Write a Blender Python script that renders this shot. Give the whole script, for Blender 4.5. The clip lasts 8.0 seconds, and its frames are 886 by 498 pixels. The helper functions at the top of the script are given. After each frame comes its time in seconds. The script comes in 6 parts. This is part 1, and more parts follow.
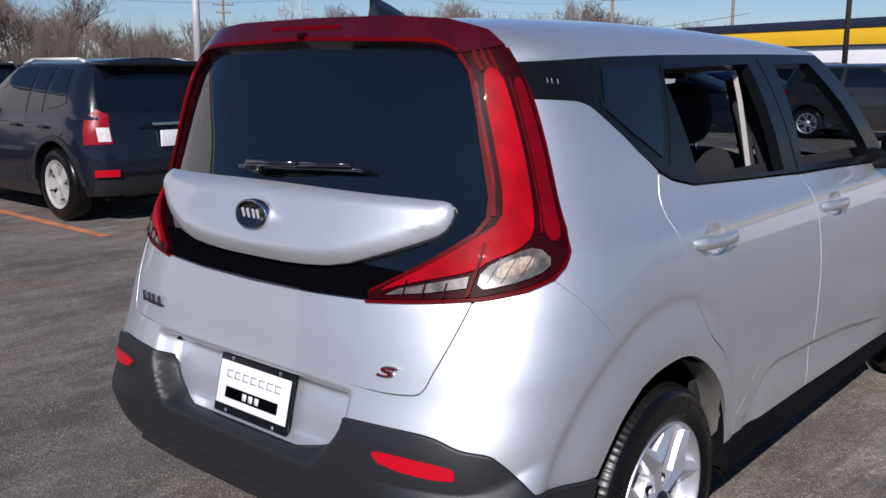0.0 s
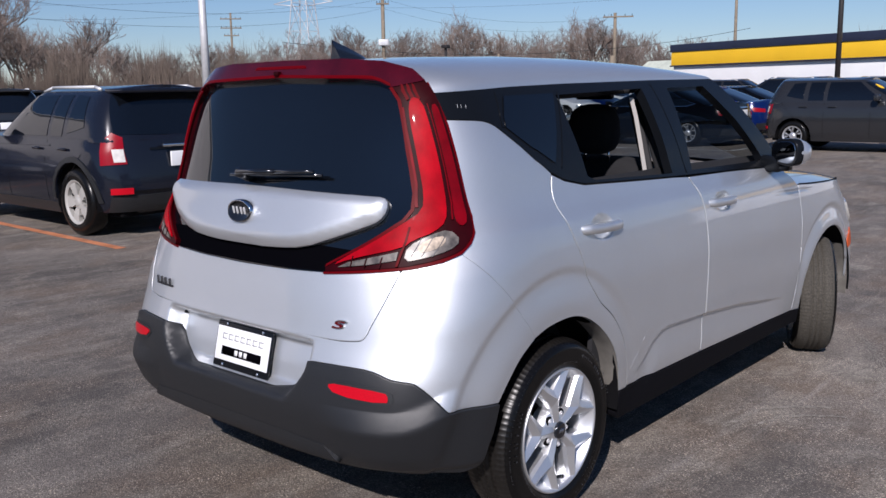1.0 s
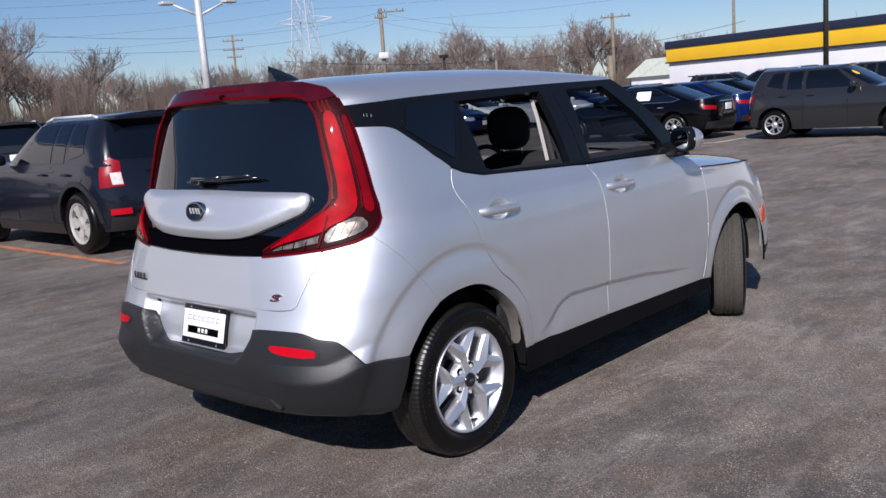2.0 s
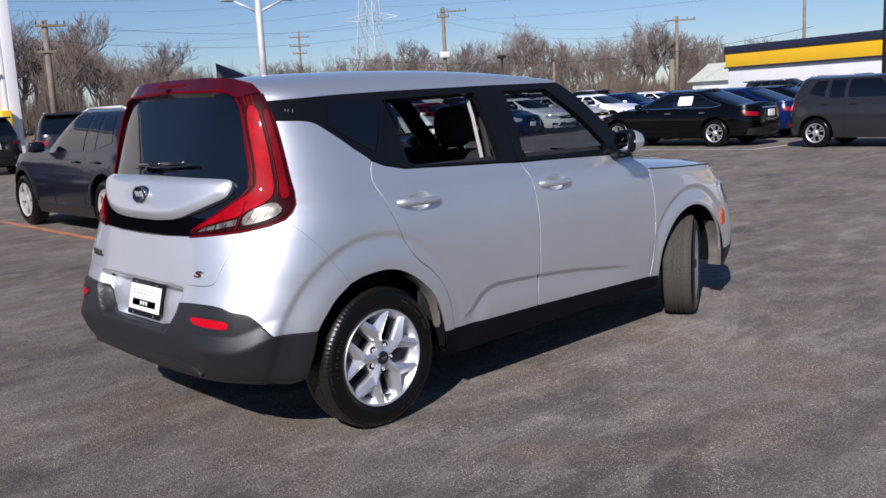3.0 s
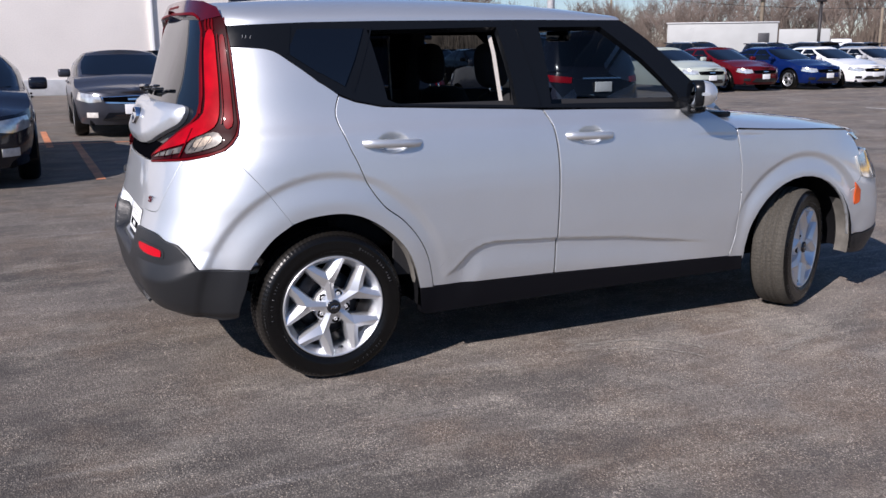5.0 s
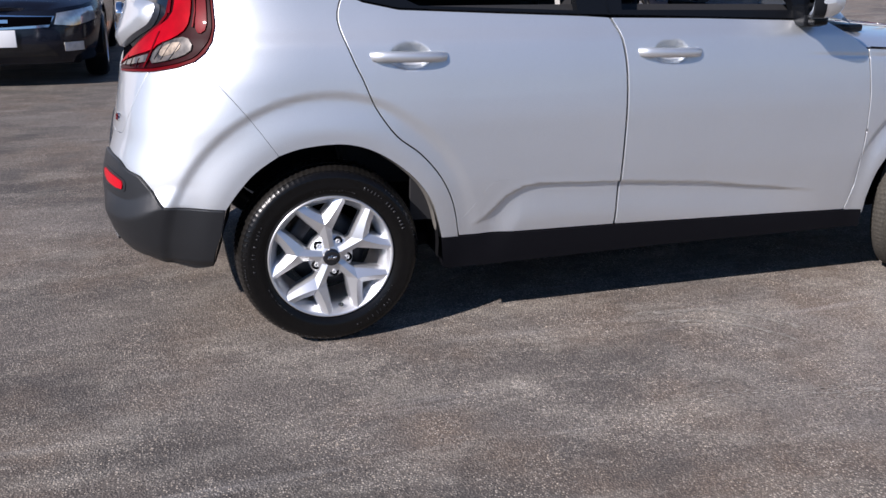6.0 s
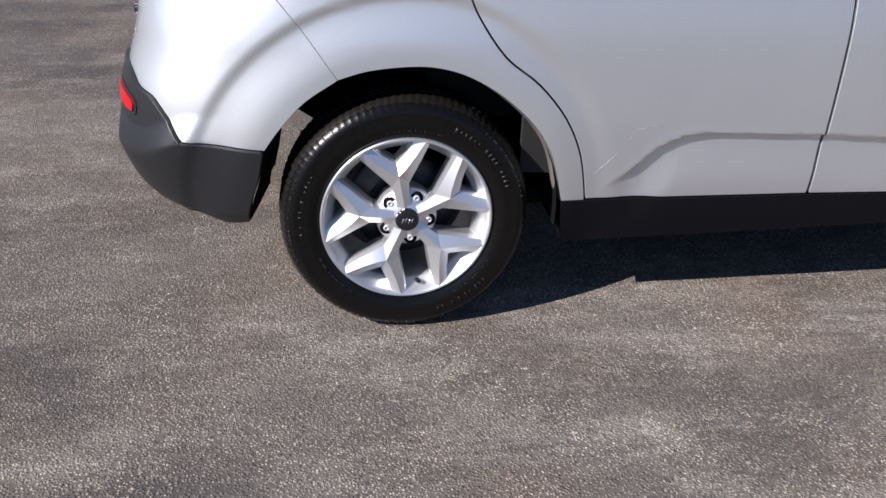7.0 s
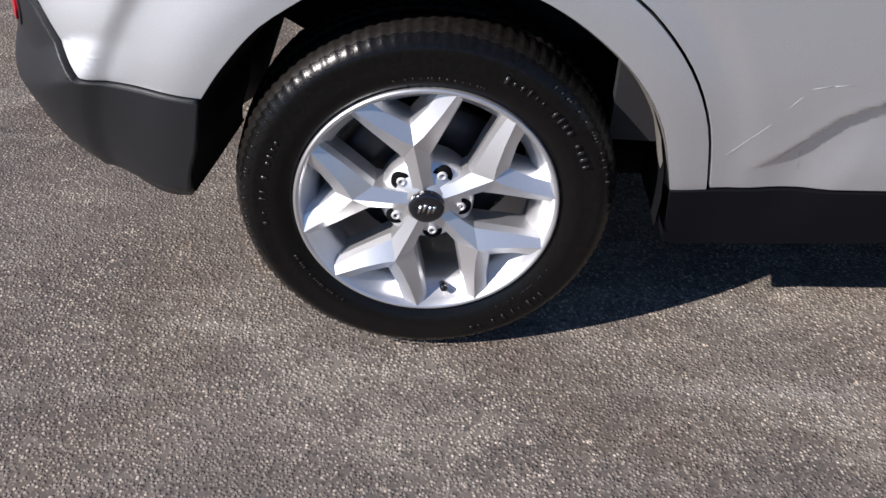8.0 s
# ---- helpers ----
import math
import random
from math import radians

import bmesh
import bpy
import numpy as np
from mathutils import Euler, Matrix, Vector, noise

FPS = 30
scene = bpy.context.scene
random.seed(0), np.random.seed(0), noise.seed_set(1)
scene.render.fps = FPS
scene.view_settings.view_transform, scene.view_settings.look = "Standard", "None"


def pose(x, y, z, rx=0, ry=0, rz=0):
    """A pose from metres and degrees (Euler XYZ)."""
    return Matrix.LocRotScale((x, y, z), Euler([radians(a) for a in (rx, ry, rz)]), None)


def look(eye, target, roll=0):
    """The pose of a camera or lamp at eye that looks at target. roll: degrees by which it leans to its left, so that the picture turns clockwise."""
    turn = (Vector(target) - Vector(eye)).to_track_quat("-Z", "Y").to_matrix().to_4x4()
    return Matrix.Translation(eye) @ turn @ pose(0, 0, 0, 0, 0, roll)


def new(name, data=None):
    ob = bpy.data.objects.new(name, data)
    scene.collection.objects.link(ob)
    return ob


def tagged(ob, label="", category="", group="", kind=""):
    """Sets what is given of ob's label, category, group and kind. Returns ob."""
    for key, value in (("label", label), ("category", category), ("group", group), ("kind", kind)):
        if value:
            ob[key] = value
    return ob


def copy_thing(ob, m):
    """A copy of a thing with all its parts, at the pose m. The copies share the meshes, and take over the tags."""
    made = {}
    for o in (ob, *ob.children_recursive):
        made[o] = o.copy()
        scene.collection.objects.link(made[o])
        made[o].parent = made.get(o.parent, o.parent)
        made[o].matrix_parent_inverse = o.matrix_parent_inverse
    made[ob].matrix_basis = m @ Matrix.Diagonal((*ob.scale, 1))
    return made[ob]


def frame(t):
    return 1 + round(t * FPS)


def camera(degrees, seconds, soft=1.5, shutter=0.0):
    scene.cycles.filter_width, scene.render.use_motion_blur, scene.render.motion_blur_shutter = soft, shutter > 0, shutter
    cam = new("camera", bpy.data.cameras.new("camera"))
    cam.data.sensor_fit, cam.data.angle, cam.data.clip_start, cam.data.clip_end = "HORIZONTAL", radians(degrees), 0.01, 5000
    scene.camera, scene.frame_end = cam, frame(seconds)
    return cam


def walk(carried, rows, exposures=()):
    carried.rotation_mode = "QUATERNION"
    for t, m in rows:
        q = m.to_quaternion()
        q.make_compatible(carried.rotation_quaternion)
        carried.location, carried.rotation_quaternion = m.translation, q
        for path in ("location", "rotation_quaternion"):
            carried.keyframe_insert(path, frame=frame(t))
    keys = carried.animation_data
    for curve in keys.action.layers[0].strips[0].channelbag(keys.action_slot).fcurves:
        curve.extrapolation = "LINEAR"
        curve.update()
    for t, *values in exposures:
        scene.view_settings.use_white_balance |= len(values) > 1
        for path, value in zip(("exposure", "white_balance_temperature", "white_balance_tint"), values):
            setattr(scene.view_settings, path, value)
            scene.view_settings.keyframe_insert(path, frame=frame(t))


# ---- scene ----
cam = camera(52.1, 8.0)
PATH = [
    (0, (-2.073, -1.815, 1.45), (-0.592, -0.528, 1.062), -0.1),
    (0.5, (-2.304, -2.116, 1.468), (-0.826, -0.819, 1.103), -0.3),
    (1, (-2.469, -2.456, 1.481), (-0.997, -1.148, 1.132), -1.0),
    (1.5, (-2.617, -2.85, 1.485), (-1.156, -1.528, 1.146), -2.8),
    (1.7, (-2.7, -2.96, 1.473), (-1.234, -1.642, 1.138), -3.8),
    (2.8, (-2.627, -3.723, 1.465), (-1.233, -2.323, 1.155), -3.6),
    (3, (-2.483, -3.813, 1.429), (-1.121, -2.383, 1.108), -2.9),
    (3.5, (-2.212, -4.133, 1.428), (-0.958, -2.612, 1.086), -2.3),
    (4, (-1.927, -4.401, 1.428), (-0.833, -2.765, 1.074), -2.1),
    (4.5, (-1.518, -4.391, 1.395), (-0.56, -2.677, 1.013), -0.9),
    (4.7, (-1.34, -4.377, 1.366), (-0.448, -2.632, 0.969), -0.7),
    (5.8, (-0.621, -3.852, 1.373), (0.014, -2.047, 0.789), 0.5),
    (6, (-0.517, -3.706, 1.342), (0.051, -1.898, 0.704), 0.5),
    (6.5, (-0.328, -3.305, 1.308), (0.064, -1.498, 0.544), 1.7),
    (7, (-0.229, -2.85, 1.277), (0.047, -1.083, 0.382), 1.5),
    (7.5, (-0.052, -2.441, 1.249), (0.027, -0.735, 0.209), -0.5),
    (8, (0.0, -2.012, 1.172), (0.037, -0.425, -0.045), 1.3),
]
walk(cam, [(t, look(eye, target, roll)) for t, eye, target, roll in PATH],
     [(0, .03, 5800, 19), (1.5, .16, 5850, 19), (3.5, .23, 5850, 19), (4.5, .36, 5950, 19), (6, .50, 5880, 18), (7, .62, 5980, 17), (8, .53, 6050, 17)])

# ---- light ----
SUN_AZ, SUN_EL = 208.6, 35.0          # where the sun stands, degrees from +x, and its height
world = bpy.data.worlds.new("sky")
scene.world = world
world.use_nodes = True
wn = world.node_tree
sky = wn.nodes.new("ShaderNodeTexSky")
sky.sky_type = "NISHITA"
sky.sun_disc = False
sky.sun_elevation = radians(SUN_EL)
sky.sun_rotation = radians(90 - SUN_AZ)
sky.air_density, sky.dust_density, sky.ozone_density = 1.0, 0.0, 5.2
wn.links.new(sky.outputs[0], wn.nodes["Background"].inputs[0])
wn.nodes["Background"].inputs[1].default_value = 0.065
sun = bpy.data.lights.new("sun", "SUN")
sun.energy, sun.angle, sun.color = 5.0, radians(0.53), (1.0, 0.915, 0.79)
sun_ob = new("sun", sun)
a, e = radians(SUN_AZ), radians(SUN_EL)
sun_ob.matrix_world = look((math.cos(a) * math.cos(e) * 50, math.sin(a) * math.cos(e) * 50, math.sin(e) * 50), (0, 0, 0))


# ---- materials ----
def mat(name, color, rough=0.5, metal=0.0, coat=0.0, spec=0.5, grain=0.0, grain_scale=200.0, mottle=0.0, mottle_scale=4.0,
        bump=0.0, bump_scale=300.0, transmission=0.0):
    """A Principled material whose colour wanders at two scales and which has a fine relief."""
    m = bpy.data.materials.new(name)
    m.use_nodes = True
    nt = m.node_tree
    b = nt.nodes["Principled BSDF"]
    b.inputs["Base Color"].default_value = (*color, 1)
    b.inputs["Roughness"].default_value = rough
    b.inputs["Metallic"].default_value = metal
    b.inputs["Coat Weight"].default_value = coat
    b.inputs["Coat Roughness"].default_value = 0.03
    b.inputs["Specular IOR Level"].default_value = spec
    b.inputs["Transmission Weight"].default_value = transmission
    if grain or mottle or bump:
        tc = nt.nodes.new("ShaderNodeTexCoord")

        def noise_node(scale, detail):
            n = nt.nodes.new("ShaderNodeTexNoise")
            n.inputs["Scale"].default_value = scale
            n.inputs["Detail"].default_value = detail
            nt.links.new(tc.outputs["Object"], n.inputs["Vector"])
            return n
        col = b.inputs["Base Color"]
        last = None
        for amount, scale, detail in ((grain, grain_scale, 2), (mottle, mottle_scale, 5)):
            if not amount:
                continue
            n = noise_node(scale, detail)
            r = nt.nodes.new("ShaderNodeMapRange")
            r.inputs["From Min"].default_value, r.inputs["From Max"].default_value = 0.3, 0.7
            r.inputs["To Min"].default_value, r.inputs["To Max"].default_value = 1 - amount, 1 + amount
            nt.links.new(n.outputs["Fac"], r.inputs["Value"])
            mix = nt.nodes.new("ShaderNodeVectorMath")
            mix.operation = "MULTIPLY"
            if last is None:
                mix.inputs[0].default_value = color
            else:
                nt.links.new(last, mix.inputs[0])
            nt.links.new(r.outputs[0], mix.inputs[1])
            last = mix.outputs[0]
        if last is not None:
            nt.links.new(last, col)
        if bump:
            n = noise_node(bump_scale, 3)
            bp = nt.nodes.new("ShaderNodeBump")
            bp.inputs["Strength"].default_value = bump
            bp.inputs["Distance"].default_value = 0.002
            nt.links.new(n.outputs["Fac"], bp.inputs["Height"])
            nt.links.new(bp.outputs[0], b.inputs["Normal"])
    return m


def pane_mat(name, tint, gloss_tint=(1, 1, 1)):
    """A thin pane: the tinted view through it, and a mirror by Fresnel."""
    m = bpy.data.materials.new(name)
    m.use_nodes = True
    nt = m.node_tree
    out = nt.nodes["Material Output"]
    nt.nodes.remove(nt.nodes["Principled BSDF"])
    tr = nt.nodes.new("ShaderNodeBsdfTransparent")
    tr.inputs[0].default_value = (*tint, 1)
    gl = nt.nodes.new("ShaderNodeBsdfGlossy")
    gl.inputs["Roughness"].default_value = 0.02
    gl.inputs["Color"].default_value = (*gloss_tint, 1)
    lw = nt.nodes.new("ShaderNodeLayerWeight")
    pw = nt.nodes.new("ShaderNodeMath")
    pw.operation = "POWER"
    nt.links.new(lw.outputs["Facing"], pw.inputs[0])
    pw.inputs[1].default_value = 4.0
    fr = nt.nodes.new("ShaderNodeMapRange")
    fr.inputs["To Min"].default_value, fr.inputs["To Max"].default_value = 0.05, 1.0
    nt.links.new(pw.outputs[0], fr.inputs["Value"])
    lw.inputs["Blend"].default_value = 0.5
    mx = nt.nodes.new("ShaderNodeMixShader")
    nt.links.new(fr.outputs[0], mx.inputs[0])
    nt.links.new(tr.outputs[0], mx.inputs[1])
    nt.links.new(gl.outputs[0], mx.inputs[2])
    nt.links.new(mx.outputs[0], out.inputs[0])
    return m


def asphalt_mat():
    m = bpy.data.materials.new("asphalt")
    m.use_nodes = True
    nt = m.node_tree
    b = nt.nodes["Principled BSDF"]
    tc = nt.nodes.new("ShaderNodeTexCoord")

    def noise_node(scale, detail, rough=0.5):
        n = nt.nodes.new("ShaderNodeTexNoise")
        n.inputs["Scale"].default_value, n.inputs["Detail"].default_value, n.inputs["Roughness"].default_value = scale, detail, rough
        nt.links.new(tc.outputs["Object"], n.inputs["Vector"])
        return n

    def ramp(src, lo, hi, a, z):
        r = nt.nodes.new("ShaderNodeMapRange")
        for k, v in zip(("From Min", "From Max", "To Min", "To Max"), (lo, hi, a, z)):
            r.inputs[k].default_value = v
        nt.links.new(src, r.inputs["Value"])
        return r.outputs[0]

    def mixed(fac, c0, c1):
        x = nt.nodes.new("ShaderNodeMix")
        x.data_type = "RGBA"
        nt.links.new(fac, x.inputs["Factor"])
        for sock, c in ((x.inputs[6], c0), (x.inputs[7], c1)):
            if isinstance(c, tuple):
                sock.default_value = (*c, 1)
            else:
                nt.links.new(c, sock)
        return x.outputs[2]

    def times(p, q):
        x = nt.nodes.new("ShaderNodeMath")
        x.operation = "MULTIPLY"
        nt.links.new(p, x.inputs[0])
        if isinstance(q, float):
            x.inputs[1].default_value = q
        else:
            nt.links.new(q, x.inputs[1])
        return x.outputs[0]
    # dark binder, worn blotches, brown dust, scuffed streaks, oil
    def streaks(turn, sx, sy, scale, lo, hi, rough=0.72, detail=8):
        mp = nt.nodes.new("ShaderNodeMapping")
        mp.inputs["Rotation"].default_value = (0, 0, radians(turn))
        mp.inputs["Scale"].default_value = (sx, sy, 1)
        nt.links.new(tc.outputs["Object"], mp.inputs["Vector"])
        sn = nt.nodes.new("ShaderNodeTexNoise")
        sn.inputs["Scale"].default_value, sn.inputs["Detail"].default_value, sn.inputs["Roughness"].default_value = scale, detail, rough
        nt.links.new(mp.outputs[0], sn.inputs["Vector"])
        return ramp(sn.outputs["Fac"], lo, hi, 0.0, 1.0)
    worn = streaks(20, 0.7, 1.25, 0.75, 0.40, 0.62, 0.56, 9)
    blotch = streaks(12, 0.6, 1.3, 3.4, 0.49, 0.64, 0.70, 11)
    crumbs = streaks(0, 1.0, 1.3, 13.0, 0.54, 0.68, 0.72, 8)
    patch = ramp(noise_node(0.55, 6, 0.62).outputs["Fac"], 0.40, 0.60, 0.30, 1.0)
    brown = ramp(noise_node(1.3, 6, 0.6).outputs["Fac"], 0.46, 0.62, 0.0, 0.8)
    scuff_lines = streaks(14, 0.5, 2.4, 1.3, 0.54, 0.70)
    drag = streaks(-9, 0.35, 6.0, 1.1, 0.58, 0.72)
    oil = ramp(noise_node(1.1, 7, 0.62).outputs["Fac"], 0.54, 0.68, 0.0, 0.5)
    base = mixed(worn, (0.078, 0.070, 0.063), (0.190, 0.168, 0.146))
    base = mixed(brown, base, (0.160, 0.121, 0.090))
    base = mixed(times(times(blotch, patch), 0.62), base, (0.37, 0.34, 0.285))
    base = mixed(times(times(crumbs, patch), 0.42), base, (0.44, 0.40, 0.34))
    base = mixed(times(scuff_lines, 0.30), base, (0.37, 0.345, 0.300))
    base = mixed(times(drag, 0.45), base, (0.45, 0.43, 0.40))
    base = mixed(oil, base, (0.048, 0.043, 0.040))

    def stones(scale, lo, hi, amount, under, gaps=0.0):
        vor = nt.nodes.new("ShaderNodeTexVoronoi")
        vor.inputs["Scale"].default_value = scale
        nt.links.new(tc.outputs["Object"], vor.inputs["Vector"])
        rgb = nt.nodes.new("ShaderNodeSeparateColor")
        nt.links.new(vor.outputs["Color"], rgb.inputs[0])
        inside = ramp(vor.outputs["Distance"], 0.25, 0.55, 1.0, 0.0)
        pale = ramp(rgb.outputs[0], lo, hi, 0.0, 1.0)
        tone = mixed(rgb.outputs[1], (0.72, 0.61, 0.46), (0.50, 0.46, 0.41))
        wearing = ramp(noise_node(4.0, 6, 0.68).outputs["Fac"], 0.40, 0.62, 0.18, 1.0)
        c = mixed(times(times(times(inside, pale), wearing), amount), under, tone)
        dark = ramp(rgb.outputs[2], 0.55, 0.95, 0.0, 0.5)
        c = mixed(times(dark, inside), c, (0.020, 0.019, 0.018))
        return mixed(ramp(vor.outputs["Distance"], 0.40, 0.62, 0.0, gaps), c, (0.030, 0.027, 0.024)), inside
    col, _ = stones(230, 0.45, 0.9, 0.42, base)
    col, _ = stones(80, 0.93, 0.99, 0.8, col)
    col, inside = stones(150, 0.48, 0.95, 0.85, col, 0.45)
    # whole colour darker towards -x, paler towards +x, the change broken by noise
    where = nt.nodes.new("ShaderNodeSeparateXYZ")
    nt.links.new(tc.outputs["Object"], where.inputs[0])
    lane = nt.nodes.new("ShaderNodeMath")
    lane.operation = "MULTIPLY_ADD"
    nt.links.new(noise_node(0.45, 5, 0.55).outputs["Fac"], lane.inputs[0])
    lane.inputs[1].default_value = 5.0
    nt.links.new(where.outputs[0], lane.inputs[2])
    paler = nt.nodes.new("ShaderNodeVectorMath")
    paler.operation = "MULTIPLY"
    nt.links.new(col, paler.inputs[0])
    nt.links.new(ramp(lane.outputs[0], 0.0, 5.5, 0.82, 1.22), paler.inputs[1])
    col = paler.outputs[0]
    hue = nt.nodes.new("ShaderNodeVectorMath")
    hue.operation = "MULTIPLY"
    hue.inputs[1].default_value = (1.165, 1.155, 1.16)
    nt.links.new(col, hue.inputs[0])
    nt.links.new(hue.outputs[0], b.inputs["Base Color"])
    b.inputs["Roughness"].default_value = 0.82
    b.inputs["Specular IOR Level"].default_value = 0.35
    bp = nt.nodes.new("ShaderNodeBump")
    bp.inputs["Strength"].default_value, bp.inputs["Distance"].default_value = 0.65, 0.003
    nt.links.new(inside, bp.inputs["Height"])
    nt.links.new(bp.outputs[0], b.inputs["Normal"])
    return m


M_SILVER = mat("silver_paint", (0.745, 0.768, 0.785), 0.50, 0.87, 1.0, grain=0.06, grain_scale=900, mottle=0.02, mottle_scale=3)
M_SILVER.node_tree.nodes["Principled BSDF"].inputs["Coat Roughness"].default_value = 0.05
M_HEAD = mat("headlamp_glass", (0.62, 0.61, 0.58), 0.12, 0.6, coat=0.6, mottle=.3, mottle_scale=14)
M_PLASTIC = mat("textured_black_plastic", (0.014, 0.015, 0.017), 0.42, spec=0.5, grain=0.25, grain_scale=700, bump=0.25, bump_scale=900)
M_SILL = mat("dark_sill_plastic", (0.0065, 0.0065, 0.0085), 0.72, spec=0.06, grain=0.25, grain_scale=700)
M_BLACK = mat("gloss_black", (0.008, 0.009, 0.012), 0.12, coat=0.5)
M_TRIM = mat("satin_black_trim", (0.006, 0.007, 0.009), 0.25, spec=0.2, bump=0.02)
M_DUST = mat("dusty_grey_liner", (0.13, 0.122, 0.108), 0.9, mottle=0.3, mottle_scale=12)
M_SCRATCH = mat("bare_scratch", (0.44, 0.45, 0.46), 0.6)
M_LINER = mat("matte_black_liner", (0.006, 0.006, 0.007), 0.95, spec=0.08, grain=0.2)
M_CABIN = mat("black_cabin_trim", (0.016, 0.016, 0.018), 0.8, grain=0.3, grain_scale=400)
M_CLOTH = mat("black_seat_cloth", (0.012, 0.012, 0.014), 0.95, grain=0.35, grain_scale=600, bump=0.2)
M_GREY = mat("pale_grey_trim", (0.40, 0.38, 0.35), 0.7, grain=0.08)
M_GLASS_DARK = mat("privacy_glass", (0.003, 0.004, 0.006), 0.02, spec=0.80)
M_GLASS_TINT = pane_mat("tinted_pane", (0.075, 0.08, 0.09))
M_GLASS_CLEAR = pane_mat("clear_pane", (0.33, 0.365, 0.375))
M_LAMP = mat("dark_red_lamp_housing", (0.022, 0.0005, 0.0020), 0.42, spec=0.06, coat=0.04, mottle=0.35, mottle_scale=12)
M_BAND = mat("dark_red_gloss_band", (0.050, 0.0012, 0.005), 0.16, spec=0.35, coat=0.5, mottle=0.3, mottle_scale=9)
M_RIM = mat("red_lamp_rim", (0.095, 0.0008, 0.003), 0.4, spec=0.05)
M_FIELD = mat("deep_black_field", (0.002, 0.002, 0.003), 0.85, spec=0.0)
M_RED = mat("red_lamp_lens", (0.34, 0.0005, 0.006), 0.4, spec=0.04, coat=0.16, mottle=0.35, mottle_scale=11, bump=0.12, bump_scale=160)
M_DEEP = mat("deep_red_lens", (0.15, 0.0005, 0.004), 0.35, spec=0.05, coat=0.2, mottle=0.4, mottle_scale=9)
M_REFLECTOR = mat("red_reflector", (0.46, 0.003, 0.012), 0.3, spec=0.1, coat=0.3, grain=0.1, grain_scale=300)
M_CLEAR = mat("clear_lamp_lens", (0.105, 0.092, 0.08), 0.32, 0.15, coat=0.4, mottle=0.75, mottle_scale=38)
M_BULB = mat("bulb_reflector", (0.30, 0.24, 0.18), 0.4, 0.15, coat=0.3, mottle=0.5, mottle_scale=60)
M_AMBER = mat("amber_marker", (0.48, 0.075, 0.010), 0.3, coat=0.3)
M_CHROME = mat("chrome", (0.75, 0.76, 0.78), 0.10, 1.0)
M_MIRROR = mat("mirror_glass", (0.30, 0.32, 0.35), 0.02, 1.0)
M_ALLOY = mat("silver_alloy", (0.74, 0.75, 0.765), 0.38, 0.85, coat=0.3, grain=0.04, grain_scale=500)
M_TYRE = mat("tyre_rubber", (0.0045, 0.0043, 0.0043), 0.26, spec=0.25, grain=0.3, grain_scale=150, bump=0.15, bump_scale=250)
# Paler than the tyre: side wall glints are put into the colour.
M_GLINT_BAR = mat("sidewall_glint_rubber", (0.022, 0.022, 0.024), 0.3, spec=0.6)
M_DRESSED = mat("dressed_tread", (0.010, 0.009, 0.008), 0.35, spec=0.4, grain=0.35, grain_scale=120)
M_TREAD = mat("dusty_tread", (0.05, 0.045, 0.036), 0.85, grain=0.35, grain_scale=120)
M_STEEL = mat("dark_steel", (0.06, 0.06, 0.065), 0.5, 0.8, mottle=0.3, mottle_scale=20)
M_PRINT = mat("grey_print", (0.27, 0.27, 0.28), 0.6)
M_PLATE = mat("white_plate", (0.78, 0.79, 0.80), 0.45, mottle=0.03)
M_ASPHALT = asphalt_mat()
M_ORANGE = mat("worn_orange_paint", (0.50, 0.19, 0.085), 0.7, grain=0.25, grain_scale=80, mottle=0.3, mottle_scale=3)
M_WHITE_LINE = mat("worn_white_paint", (0.66, 0.65, 0.63), 0.7, grain=0.25, grain_scale=60, mottle=0.35, mottle_scale=2)
M_SCUFF = mat("pale_scuffed_stone", (0.30, 0.275, 0.24), 0.8, grain=0.3, grain_scale=60)
M_WALL = mat("white_rendered_wall", (0.86, 0.81, 0.76), 0.85, grain=0.05, grain_scale=30, mottle=0.04, mottle_scale=0.6)
M_WHITE = mat("white_panel", (0.88, 0.88, 0.87), 0.6, mottle=0.04, mottle_scale=0.8)
M_PANEL = mat("weathered_pale_panel", (0.38, 0.39, 0.385), 0.6, mottle=0.06, mottle_scale=0.8)
M_YELLOW = mat("yellow_fascia", (0.93, 0.55, 0.015), 0.5, mottle=0.04, mottle_scale=0.7)
M_NAVY = mat("navy_fascia", (0.022, 0.028, 0.055), 0.5, mottle=0.1)
M_BARK = mat("winter_bark", (0.14, 0.115, 0.095), 0.9, mottle=0.35, mottle_scale=1.5)
M_TWIG = mat("bare_twigs", (0.180, 0.142, 0.120), 0.9, mottle=0.3, mottle_scale=0.8)
M_BRUSH = mat("dry_brush", (0.135, 0.106, 0.084), 0.95, mottle=0.4, mottle_scale=0.3)
M_POLE = mat("galvanised_pole", (0.58, 0.585, 0.59), 0.5, 0.25, mottle=0.1)
M_WOOD = mat("weathered_wood_pole", (0.20, 0.165, 0.12), 0.85, mottle=0.25, mottle_scale=2)
M_DARKPOLE = mat("dark_bronze_pole", (0.035, 0.032, 0.032), 0.5, 0.3)
M_ROOF = mat("pale_shed_roof", (0.52, 0.56, 0.47), 0.7, mottle=0.1)


def paint(name, color, metal=0.4):
    return mat(name, tuple(c * .7 for c in color), 0.14, metal * .2, 0.08, spec=0.22, grain=0.06, grain_scale=700, mottle=0.04, mottle_scale=2)


# ---- mesh helpers ----
def smooth(t):
    t = min(1.0, max(0.0, t))
    return t * t * (3 - 2 * t)


